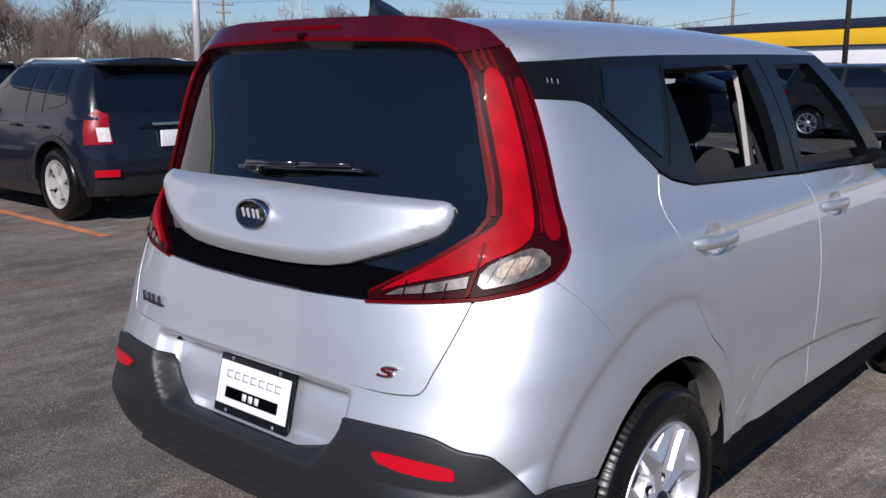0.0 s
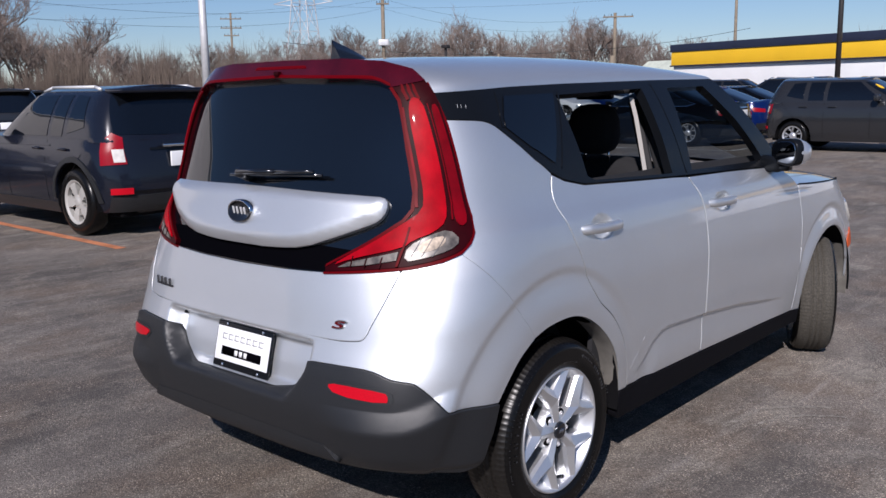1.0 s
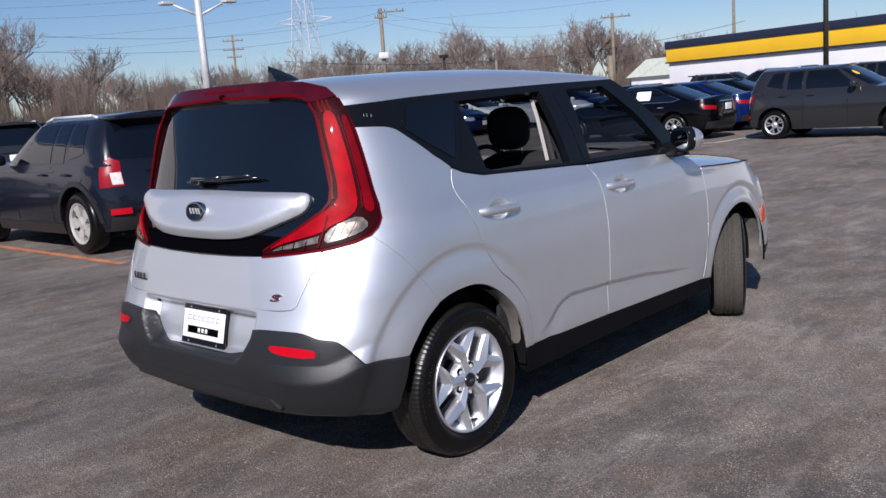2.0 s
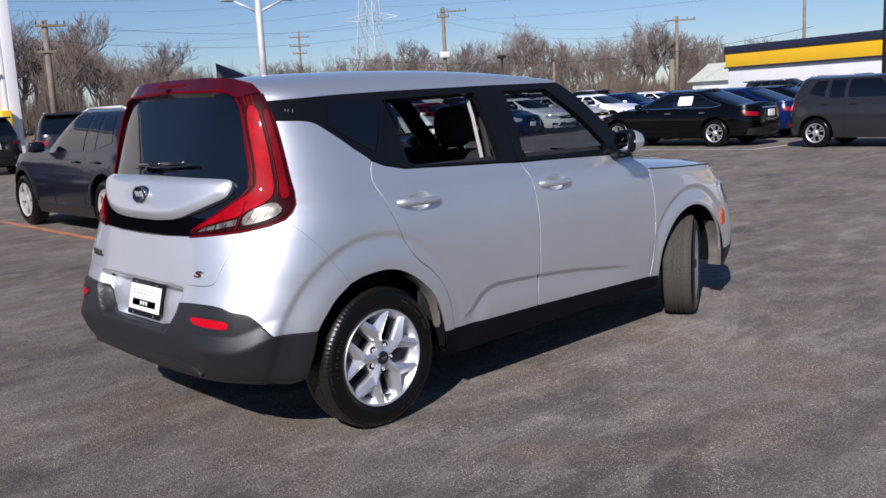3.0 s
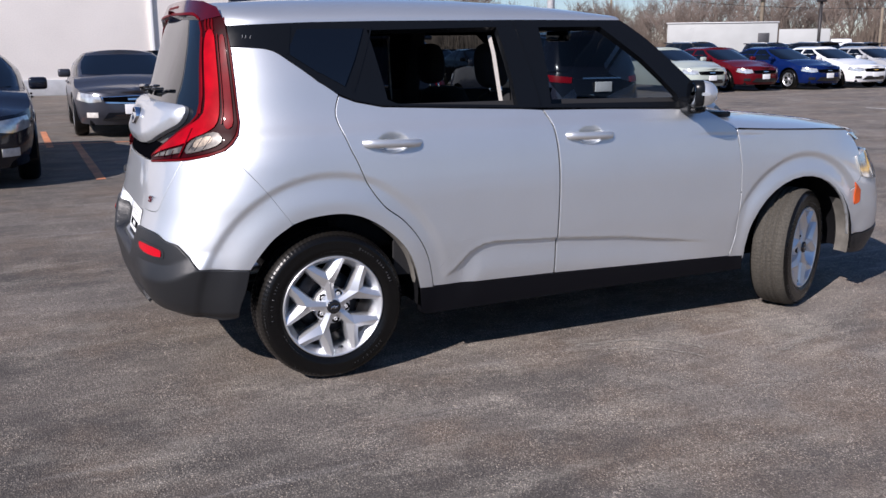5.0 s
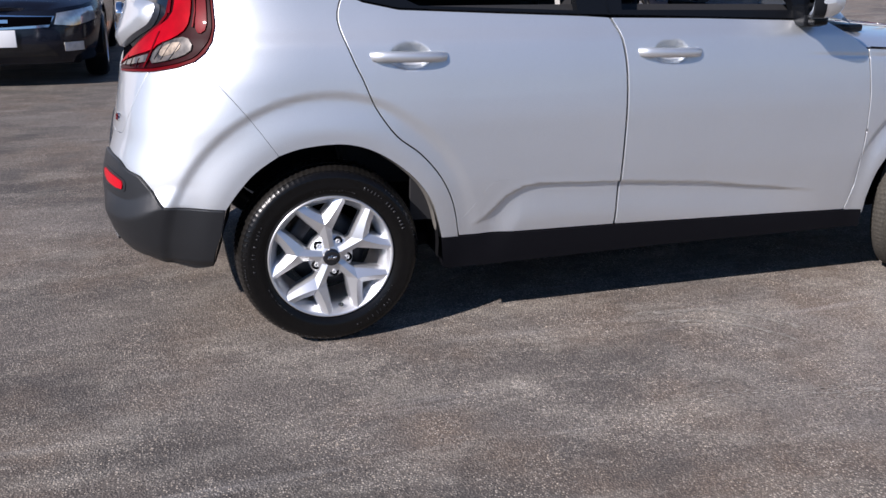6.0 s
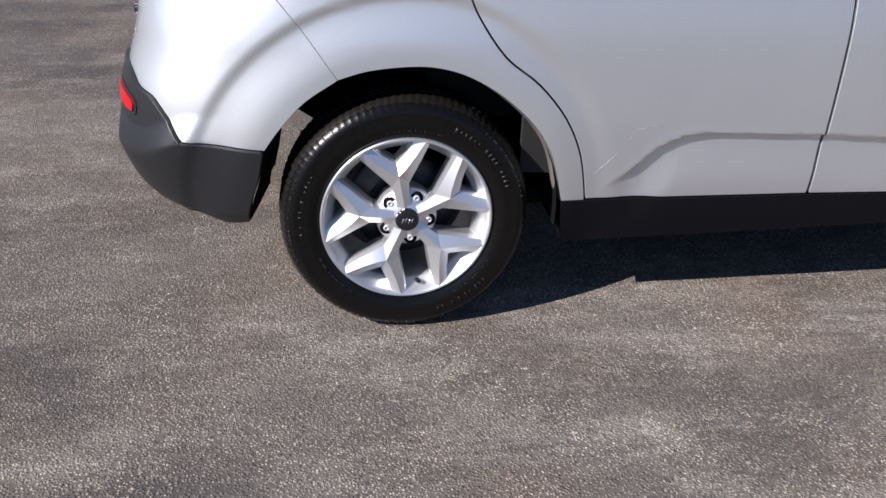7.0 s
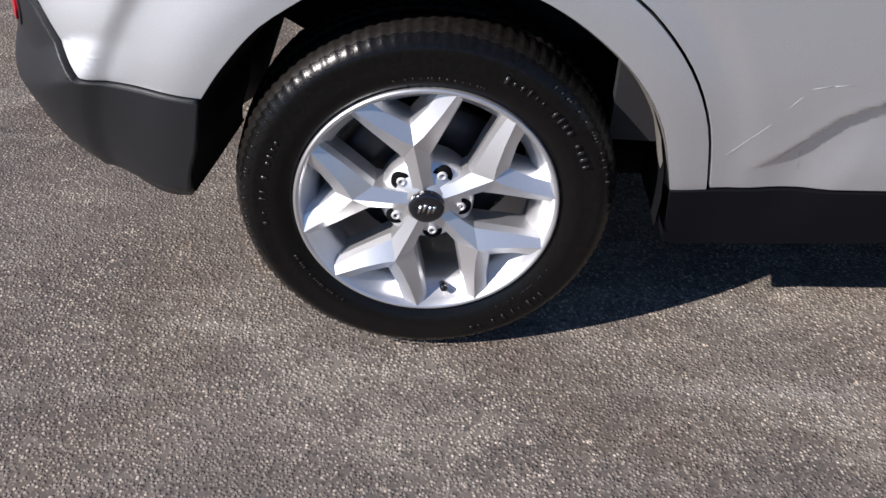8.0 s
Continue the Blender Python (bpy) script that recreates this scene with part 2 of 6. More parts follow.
def table(tab, z):
    if z <= tab[0][0]:
        return tab[0][1]
    for (p, u), (q, v) in zip(tab, tab[1:]):
        if z <= q:
            return u + (v - u) * (z - p) / (q - p)
    return tab[-1][1]


SLOPES = {}


def eased(tab, z):
    """A table read along a smooth curve that never overshoots its points."""
    if z <= tab[0][0]:
        return tab[0][1]
    if z >= tab[-1][0]:
        return tab[-1][1]
    key = tuple(tab)
    if key not in SLOPES:
        d = [(v - u) / (q - p) for (p, u), (q, v) in zip(tab, tab[1:])]
        SLOPES[key] = [d[0]] + [2 * a * b / (a + b) if a * b > 0 else 0.0 for a, b in zip(d, d[1:])] + [d[-1]]
    m = SLOPES[key]
    for i, ((p, u), (q, v)) in enumerate(zip(tab, tab[1:])):
        if z <= q:
            h = q - p
            t = (z - p) / h
            return u * (1 + 2 * t) * (1 - t) ** 2 + v * t * t * (3 - 2 * t) + h * t * (1 - t) * (m[i] * (1 - t) - m[i + 1] * t)


def part(name, bm, material, parent=None, label="", flat=False):
    """Links a bmesh as one mesh object under a thing or a part."""
    me = bpy.data.meshes.new(name)
    if not flat:
        for f in bm.faces:
            f.smooth = True
    bm.to_mesh(me)
    bm.free()
    me.materials.append(material)
    return linked(name, me, parent, label)


def linked(name, me, parent=None, label=""):
    ob = new(name, me)
    if parent is not None:
        ob.parent = parent
    if label:
        ob["label"] = label
    return ob


def thing(name, label, category, m=None, group="", kind=""):
    ob = new(name)
    if m is not None:
        ob.matrix_world = m
    return tagged(ob, label, category, group, kind)


def add_box(bm, c, size, bevel=0.0, rot=None, segs=2):
    r = bmesh.ops.create_cube(bm, size=1.0)
    vs = r["verts"]
    m = Matrix.Translation(c) @ (rot if rot is not None else Matrix()) @ Matrix.Diagonal((*size, 1))
    bmesh.ops.transform(bm, matrix=m, verts=vs)
    if bevel:
        es = list({e for v in vs for e in v.link_edges})
        bmesh.ops.bevel(bm, geom=es, offset=bevel, segments=segs, affect="EDGES", profile=0.6)


def add_pillow(bm, c, size, e=2.6, rot=None, nu=20, nv=12):
    """A rounded block: a sphere swelled towards a box, the more so the larger e."""
    r = bmesh.ops.create_uvsphere(bm, u_segments=nu, v_segments=nv, radius=1.0)
    m = Matrix.Translation(c) @ (rot if rot is not None else Matrix()) @ Matrix.Diagonal((size[0] / 2, size[1] / 2, size[2] / 2, 1))
    for v in r["verts"]:
        k = sum(abs(a) ** e for a in v.co) ** (-1 / e)
        v.co = m @ (v.co * k)


def box(c, size, bevel=0.0, rot=None):
    bm = bmesh.new()
    add_box(bm, c, size, bevel, rot)
    return bm


def add_tube(bm, p, q, r0, r1, n=6, cap=True):
    """A tapered tube from p to q."""
    p, q = Vector(p), Vector(q)
    d = (q - p).normalized()
    s = d.orthogonal().normalized()
    t = d.cross(s)
    rings = []
    for c, r in ((p, r0), (q, r1)):
        rings.append([bm.verts.new(c + (s * math.cos(k * 2 * math.pi / n) + t * math.sin(k * 2 * math.pi / n)) * r) for k in range(n)])
    for k in range(n):
        bm.faces.new((rings[0][k], rings[0][(k + 1) % n], rings[1][(k + 1) % n], rings[1][k]))
    if cap:
        bm.faces.new(rings[0][::-1])
        bm.faces.new(rings[1])


def lathe(profile, n=64, closed=False):
    """Turns a profile of (radius, y) about the y axis."""
    bm = bmesh.new()
    rings = []
    for k in range(n):
        c, s = math.cos(2 * math.pi * k / n), math.sin(2 * math.pi * k / n)
        rings.append([bm.verts.new((r * c, y, r * s)) for r, y in profile])
    m = len(profile)
    for k in range(n):
        a, b = rings[k], rings[(k + 1) % n]
        for j in range(m if closed else m - 1):
            bm.faces.new((a[j], a[(j + 1) % m], b[(j + 1) % m], b[j]))
    bmesh.ops.recalc_face_normals(bm, faces=bm.faces)
    return bm


def grid_sheet(rows, thick=0.0, close=False):
    """A sheet through rows of points; thick adds an inner skin."""
    bm = bmesh.new()
    vs = [[bm.verts.new(p) for p in row] for row in rows]
    for r, s in zip(vs, vs[1:]):
        for j in range(len(r) - 1):
            try:
                bm.faces.new((r[j], r[j + 1], s[j + 1], s[j]))
            except ValueError:
                pass
    bmesh.ops.remove_doubles(bm, verts=bm.verts, dist=1e-5)
    bmesh.ops.recalc_face_normals(bm, faces=bm.faces)
    return bm


def mirrored(bm):
    """Adds the mirror image across y = 0."""
    geo = bmesh.ops.duplicate(bm, geom=list(bm.verts) + list(bm.edges) + list(bm.faces))["geom"]
    vs = [v for v in geo if isinstance(v, bmesh.types.BMVert)]
    for v in vs:
        v.co.y = -v.co.y
    bmesh.ops.reverse_faces(bm, faces=[f for f in geo if isinstance(f, bmesh.types.BMFace)])
    return bm


def flipped(bm):
    for v in bm.verts:
        v.co.y = -v.co.y
    bmesh.ops.reverse_faces(bm, faces=bm.faces)
    return bm


ARC = 1.25


class Shell:
    """A car's skin as a stack of plan sections. u runs round it: the rear centre at -ARC, the right flank's x from xc to xcf, then the nose."""

    def __init__(self, W, XR, N, XF, NF, xc, xcf, bump=None):
        self.W, self.XR, self.N, self.XF, self.NF, self.xc, self.xcf, self.bump = tuple(W), tuple(XR), tuple(N), tuple(XF), tuple(NF), xc, xcf, bump

    def half(self, x, z):
        w = eased(self.W, z)
        if x < self.xc:
            q, n = (self.xc - x) / (self.xc - eased(self.XR, z)), eased(self.N, z)
        elif x > self.xcf:
            q, n = (x - self.xcf) / (eased(self.XF, z) - self.xcf), eased(self.NF, z)
        else:
            return w
        return w * (1 - q ** n) ** (1 / n) if q < 1 else 0.0

    def at_x(self, x, z):
        w = eased(self.W, z)
        if x < self.xc:
            q = min(1, (self.xc - x) / (self.xc - eased(self.XR, z)))
            return self.xc - ARC * (1 - math.atan2(self.half(x, z) / w, q) / (math.pi / 2))
        if x > self.xcf:
            q = min(1, (x - self.xcf) / (eased(self.XF, z) - self.xcf))
            return self.xcf + ARC * (1 - math.atan2(self.half(x, z) / w, q) / (math.pi / 2))
        return x

    def at_y(self, y, z, front=False):
        """u of the rear (or nose) at y; the right side is negative y."""
        n = eased(self.NF if front else self.N, z)
        s = min(1, abs(y) / eased(self.W, z))
        phi = math.copysign(math.atan2(s, (1 - s ** n) ** (1 / n)), -y) / (math.pi / 2)
        return self.xcf + ARC * (1 - phi) if front else self.xc - ARC * (1 - phi)

    def base(self, u, z):
        w = eased(self.W, z)
        if u < self.xc - 2 * ARC:
            return Vector((self.xc + (self.xc - 2 * ARC - u), w, z))
        if u < self.xc:
            phi, n = (1 + (u - self.xc) / ARC) * math.pi / 2, eased(self.N, z)
            c, s = math.cos(phi), math.sin(phi)
            r = (abs(c) ** n + abs(s) ** n) ** (-1 / n)
            return Vector((self.xc - (self.xc - eased(self.XR, z)) * r * c, -w * r * s, z))
        if u > self.xcf:
            phi, n = (1 - (u - self.xcf) / ARC) * math.pi / 2, eased(self.NF, z)
            c, s = math.cos(phi), math.sin(phi)
            r = (abs(c) ** n + abs(s) ** n) ** (-1 / n)
            return Vector((self.xcf + (eased(self.XF, z) - self.xcf) * r * c, -w * r * s, z))
        return Vector((u, -w, z))

    def point(self, u, z, off=0.0):
        p = self.base(u, z)
        h = 0.004
        du, dz = self.base(u + h, z) - self.base(u - h, z), self.base(u, z + h) - self.base(u, z - h)
        n = du.cross(dz).normalized()
        if self.bump:
            off = off + self.bump(p.x, p.y, z)
        return p + n * off

    def uz(self, pts):
        """Outline points: (x, z) on the flank, or ('y', y, z) on the rear, ('f', y, z) on the nose, ('u', u, z)."""
        out = []
        for q in pts:
            if len(q) == 2:
                out.append((self.at_x(*q), q[1]))
            elif q[0] == "u":
                out.append((q[1], q[2]))
            else:
                out.append((self.at_y(q[1], q[2], q[0] == "f"), q[2]))
        return out

    def region(self, pts, cell=0.03, off=0.0, lip=0.012, holes=(), round_it=0, shrink=0.0, soft=0.0):
        """The panel of the skin inside an outline, cut to cells, with its edges turned in by lip."""
        poly = self.uz(pts)
        poly = rounded(poly, round_it) if round_it else poly
        poly = inset(poly, shrink) if shrink else poly
        bm = bmesh.new()
        bm.faces.new([bm.verts.new((u, 0, z)) for u, z in poly]).normal_update()
        bmesh.ops.triangulate(bm, faces=bm.faces, ngon_method="EAR_CLIP")

        def cut(co, no):
            bmesh.ops.bisect_plane(bm, geom=list(bm.verts) + list(bm.edges) + list(bm.faces), dist=1e-5, plane_co=co, plane_no=no)
        us, zs = [p[0] for p in poly], [p[1] for p in poly]
        k = math.ceil(min(us) / cell)
        while k * cell < max(us):
            cut((k * cell, 0, 0), (1, 0, 0))
            k += 1
        k = math.ceil(min(zs) / cell)
        while k * cell < max(zs):
            cut((0, 0, k * cell), (0, 0, 1))
            k += 1
        for hole in holes:
            hp = self.uz(hole)
            for (a0, b0), (a1, b1) in zip(hp, hp[1:] + hp[:1]):
                cut((a0, 0, b0), (b1 - b0, 0, a0 - a1))
            dead = [f for f in bm.faces if within(hp, f.calc_center_median())]
            bmesh.ops.delete(bm, geom=dead, context="FACES")
        bmesh.ops.dissolve_degenerate(bm, dist=1e-5, edges=bm.edges)
        flip = sum((f.calc_area() * f.normal.y) for f in bm.faces) > 0
        if flip:
            bmesh.ops.reverse_faces(bm, faces=bm.faces)
        rim = [ed for ed in bm.edges if ed.is_boundary]
        inner = {}
        if lip:
            if soft:
                for ed in rim:
                    ed.smooth = False
                # a rounded edge: one ring a little out and down before the lip
                away = {}
                for ed in rim:
                    mid = (ed.verts[0].co + ed.verts[1].co) / 2
                    d = ed.verts[1].co - ed.verts[0].co
                    n = Vector((-d.z, 0, d.x)).normalized()
                    n = n if n.dot(mid - ed.link_faces[0].calc_center_median()) > 0 else -n
                    for v in ed.verts:
                        away[v] = away.get(v, Vector()) + n
                for part_out, part_in in ((.65, .25), (1.0, .9)):
                    r = bmesh.ops.extrude_edge_only(bm, edges=rim)
                    fresh = [g for g in r["geom"] if isinstance(g, bmesh.types.BMVert)]
                    turn = {}
                    for v in fresh:
                        src = next(o for ed in v.link_edges for o in (ed.other_vert(v),) if o in away and o not in fresh)
                        n = away[src]
                        step = part_out if part_in < .5 else .35
                        v.co += n.normalized() * soft * step if n.length > 1e-6 else Vector()
                        turn[v] = n
                        inner[v] = soft * part_in
                    away = turn
                    rim = [g for g in r["geom"] if isinstance(g, bmesh.types.BMEdge) and g.is_boundary]
            r = bmesh.ops.extrude_edge_only(bm, edges=rim)
            for v in [g for g in r["geom"] if isinstance(g, bmesh.types.BMVert)]:
                inner[v] = lip
            for ed in rim:
                ed.smooth = False
        for v in bm.verts:
            d = off(v.co.x, v.co.z) if callable(off) else off
            v.co = self.point(v.co.x, v.co.z, d - inner.get(v, 0))
        if lip:
            bmesh.ops.recalc_face_normals(bm, faces=[f for f in bm.faces if any(v in inner for v in f.verts)])
        return bm


def within(poly, p):
    odd = False
    for (a0, b0), (a1, b1) in zip(poly, poly[1:] + poly[:1]):
        if (b0 > p.z) != (b1 > p.z) and p.x < (a1 - a0) * (p.z - b0) / (b1 - b0) + a0:
            odd = not odd
    return odd


def edge_distance(poly, u, z):
    best = 9.0
    p = Vector((u, z))
    for q, r in zip(poly, poly[1:] + poly[:1]):
        q, r = Vector(q), Vector(r)
        d = r - q
        t = min(1, max(0, (p - q).dot(d) / max(1e-9, d.length_squared)))
        best = min(best, (q + d * t - p).length)
    return best


def rounded(poly, times=1):
    """Cuts the corners of an outline, time after time."""
    for _ in range(times):
        out = []
        for (a0, b0), (a1, b1) in zip(poly, poly[1:] + poly[:1]):
            out += [(a0 * .75 + a1 * .25, b0 * .75 + b1 * .25), (a0 * .25 + a1 * .75, b0 * .25 + b1 * .75)]
        poly = out
    return poly


def inset(poly, d):
    """Draws an outline in by d."""
    area = sum(p[0] * q[1] - q[0] * p[1] for p, q in zip(poly, poly[1:] + poly[:1]))
    sgn = 1 if area > 0 else -1
    out = []
    n = len(poly)
    for i in range(n):
        p, q, r = Vector(poly[i - 1]), Vector(poly[i]), Vector(poly[(i + 1) % n])
        a, b = q - p, r - q
        if a.length < 1e-7 or b.length < 1e-7:
            out.append(tuple(q))
            continue
        na, nb = Vector((-a.y, a.x)).normalized() * sgn, Vector((-b.y, b.x)).normalized() * sgn
        m = na + nb
        m = m.normalized() if m.length > 1e-4 else na
        out.append(tuple(q + m * min(2.0, 1 / max(0.3, m.dot(na))) * d))
    return out


def arch(cx, cz, r, a0, a1, n=14):
    """Points of a wheel arch from the angle a0 to a1, degrees."""
    return [(cx + r * math.cos(radians(a0 + (a1 - a0) * k / n)), cz + r * math.sin(radians(a0 + (a1 - a0) * k / n))) for k in range(n + 1)]


# ---- ground ----
bm = bmesh.new()
bmesh.ops.create_grid(bm, x_segments=1, y_segments=1, size=2500)
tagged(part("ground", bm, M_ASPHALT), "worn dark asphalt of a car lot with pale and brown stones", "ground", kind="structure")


def line(name, p, q, w, material, label):
    p, q = Vector((*p, 0)), Vector((*q, 0))
    d = (q - p).normalized()
    s = Vector((-d.y, d.x, 0)) * w / 2
    bm = bmesh.new()
    n = max(2, int((q - p).length / 0.15))
    prev = None
    for k in range(n + 1):
        c = p.lerp(q, k / n)
        j = [random.uniform(-.008, .008) for _ in range(2)]
        a2, b2 = bm.verts.new(c + s * (1 + j[0] * 8) + Vector((0, 0, .004))), bm.verts.new(c - s * (1 + j[1] * 8) + Vector((0, 0, .004)))
        if prev:
            bm.faces.new((prev[0], prev[1], b2, a2))
        prev = (a2, b2)
    bmesh.ops.recalc_face_normals(bm, faces=bm.faces)
    return tagged(part(name, bm, material), label, "road marking", kind="structure")


ORANGE = "worn orange parking line painted on asphalt"
line("parking_line", (1.95, 5.65), (2.02, 10.25), 0.10, M_ORANGE, ORANGE)
line("parking_line", (-0.40, 6.25), (-0.42, 10.9), 0.10, M_ORANGE, ORANGE)
line("parking_line", (2.10, 10.45), (-3.2, 10.9), 0.10, M_ORANGE, ORANGE)
line("parking_line", (-0.8, 10.2), (-0.83, 13.2), 0.10, M_ORANGE, ORANGE)
WHITE = "worn white parking line painted on asphalt"
line("parking_line", (16.65, 10.9), (16.95, 6.2), 0.10, M_WHITE_LINE, WHITE)
line("parking_line", (16.95, 6.2), (19.5, 5.95), 0.10, M_WHITE_LINE, WHITE)


def scuff(points, width, count, seed):
    """A pale scrape: a scatter of thin flakes along a curve."""
    r0 = random.Random(seed)
    p = [Vector((*q, 0)) for q in points]
    lengths = [(b - a).length for a, b in zip(p, p[1:])]
    bm = bmesh.new()
    for _ in range(count):
        t = r0.random() * sum(lengths)
        i = 0
        while t > lengths[i] and i < len(lengths) - 1:
            t -= lengths[i]
            i += 1
        d = (p[i + 1] - p[i]).normalized()
        n = Vector((-d.y, d.x, 0))
        c = p[i] + d * t + n * r0.gauss(0, width)
        a, w, z = r0.uniform(.004, .016), r0.uniform(.0012, .0032), Vector((0, 0, .0035 + r0.random() * .0008))
        bm.faces.new([bm.verts.new(c + z + d * u * a + n * v * w) for u, v in ((-1, -.4), (-.2, -1), (1, -.2), (.3, 1))])
    bmesh.ops.recalc_face_normals(bm, faces=bm.faces)
    return tagged(part("scuff_mark", bm, M_SCUFF), "pale tyre scuff scraped into the asphalt", "scuff mark", kind="stuff")


scuff([(1.16, -.86), (1.30, -.88), (1.46, -.90), (1.58, -.99), (1.68, -1.14)], .009, 330, 1)
scuff([(1.24, -.96), (1.40, -1.00), (1.52, -1.10), (1.60, -1.24)], .008, 170, 2)
scuff([(1.9, -1.35), (2.3, -1.22), (2.75, -1.02), (3.1, -.80)], .022, 700, 3)
scuff([(1.0, -1.5), (1.5, -1.62), (2.1, -1.60), (2.6, -1.45)], .03, 520, 4)


# ---- the silver car ----
CREASE = [(.50, .385), (.56, .42), (.64, .495), (.70, .522), (.76, .531), (1.08, .517), (1.45, .488), (1.95, .422)]


LINE_Z = .947        # short crease over the front door and wing


def soul_bump(x, y, z):
    d = 0.0
    if x > -.62 and abs(y) > .6:
        r = math.hypot(x, z - .335)
        d += (.0125 * smooth((.525 - r) / .12) - .0075 * smooth((.552 - r) / (.028 + .03 * smooth((x - .10) / .28)))) * smooth((.62 - x) / .26)
        r = math.hypot(x - 2.6, z - .335)
        d += (.016 * smooth((.475 - r) / .09) - .012 * smooth((.500 - r) / .024)) * smooth((x - 2.12) / .12)
        if .48 < x < 2.05:
            t = (table(CREASE, x) - z) * (1 - .35 * smooth((.70 - x) / .08))
            fade = smooth((x - .50) / .12) * smooth((2.02 - x) / .35)
            if t > -.03:
                d += fade * (.0012 * smooth((t + .03) / .03) - .0145 * smooth(t / .0085)) * (1 - smooth((t - .010) / .14))
        if 1.75 < x < 2.5:
            d -= .0035 * math.exp(-((z - LINE_Z + .035 * (x - 2.03)) / .005) ** 2) * smooth((x - 1.78) / .2) * smooth((2.36 - x) / .15)
        for hx, hz in ((.285, .985), (1.262, .975)):
            d -= .036 * max(0.0, 1 - (math.hypot((x - hx - .004) / 1.65, z - hz - .004) / .041) ** 5)
    elif x < -.5 and abs(y) < .44 and .48 < z < .735:
        d -= .062 * smooth((.410 - abs(y)) / .050) * smooth((.712 - z) / .022) * smooth((z - .505 - .10 * smooth((abs(y) - .30) / .12)) / .05)
    if x < -.36 and z < .62:
        zc = .470 + .06 * smooth((x + .66) / .16)
        d += .024 * max(0.0, 1 - abs(z - zc) / (.060 if z > zc else .17)) * smooth((abs(y) - .42) / .22) * smooth((-.42 - x) / .17)
        d -= .012 * smooth((.34 - z) / .03)
    return d


SOUL = Shell(
    W=[(.20, .835), (.30, .855), (.42, .870), (.58, .882), (.75, .884), (.90, .872), (1.02, .848), (1.08, .815), (1.13, .795), (1.25, .762), (1.38, .712), (1.46, .672), (1.52, .630), (1.56, .585), (1.60, .52)],
    XR=[(.20, -.60), (.30, -.66), (.40, -.72), (.50, -.735), (.60, -.722), (.72, -.688), (.85, -.660), (1.0, -.628), (1.1, -.590), (1.2, -.553), (1.35, -.500), (1.5, -.448), (1.60, -.405)],
    N=[(.2, 4.2), (.55, 4.2), (.75, 3.9), (.9, 3.4), (1.0, 3.0), (1.2, 3.2), (1.5, 4.0), (1.6, 4.0)],
    XF=[(.2, 3.40), (.35, 3.48), (.6, 3.50), (.8, 3.43), (.9, 3.34), (1.0, 3.23)],
    NF=[(.2, 4.6), (.35, 4.6), (.6, 3.9), (.87, 3.1), (1.0, 3.0)], xc=0.0, xcf=2.25, bump=soul_bump)

LAMP_OUT = [(-.338, 1.50), (-.333, 1.46), (-.336, 1.37), (-.336, 1.25), (-.336, 1.10), (-.348, 1.05), (-.372, 1.018), (-.404, .99), (-.46, .968), (-.527, .949)]
LAMP_IN = [("y", -.416, .938), ("y", -.525, .999), ("y", -.629, 1.077), ("y", -.645, 1.11), ("y", -.64, 1.161), ("y", -.602, 1.288), ("y", -.548, 1.443), ("y", -.51, 1.484)]
GATE_SIDE = [("y", -.662, .947), ("y", -.647, .874), ("y", -.615, .781), ("y", -.601, .744), ("y", -.578, .727), ("y", -.507, .720)]
DOOR_GAP = [(.461, .349), (.436, .473), (.389, .574), (.316, .661), (.23, .729), (.162, .826), (.122, .918), (.092, .985), (.054, 1.104), (.078, 1.19)]
MID_GAP = [(1.080, .342), (1.086, .50), (1.090, .70), (1.088, .90), (1.070, 1.03), (1.035, 1.103)]
FRONT_GAP = [(2.132, .317), (2.158, .43), (2.166, .65), (2.158, .80), (2.140, .94), (2.132, .972)]


def chain(pts, n=4):
    """A smooth curve through outline points, as ('u', u, z) points."""
    p = [Vector(q) for q in SOUL.uz(pts)]
    out = []
    for i in range(len(p) - 1):
        a, b, c, d = p[max(0, i - 1)], p[i], p[i + 1], p[min(len(p) - 1, i + 2)]
        for k in range(n):
            t = k / n
            q = .5 * (2 * b + (c - a) * t + (2 * a - 5 * b + 4 * c - d) * t * t + (3 * b - a - 3 * c + d) * t ** 3)
            out.append(("u", q.x, q.y))
    return out + [("u", p[-1].x, p[-1].y)]


def other_side(pts):
    """The same points on the left flank."""
    return [("u", -2 * ARC - q[1], q[2]) for q in pts]


def neg(pts):
    """The outline's mirror image on the other side of the rear or nose."""
    return [(q[0], -q[1], q[2]) for q in pts]


SPOKE_TURN = 100


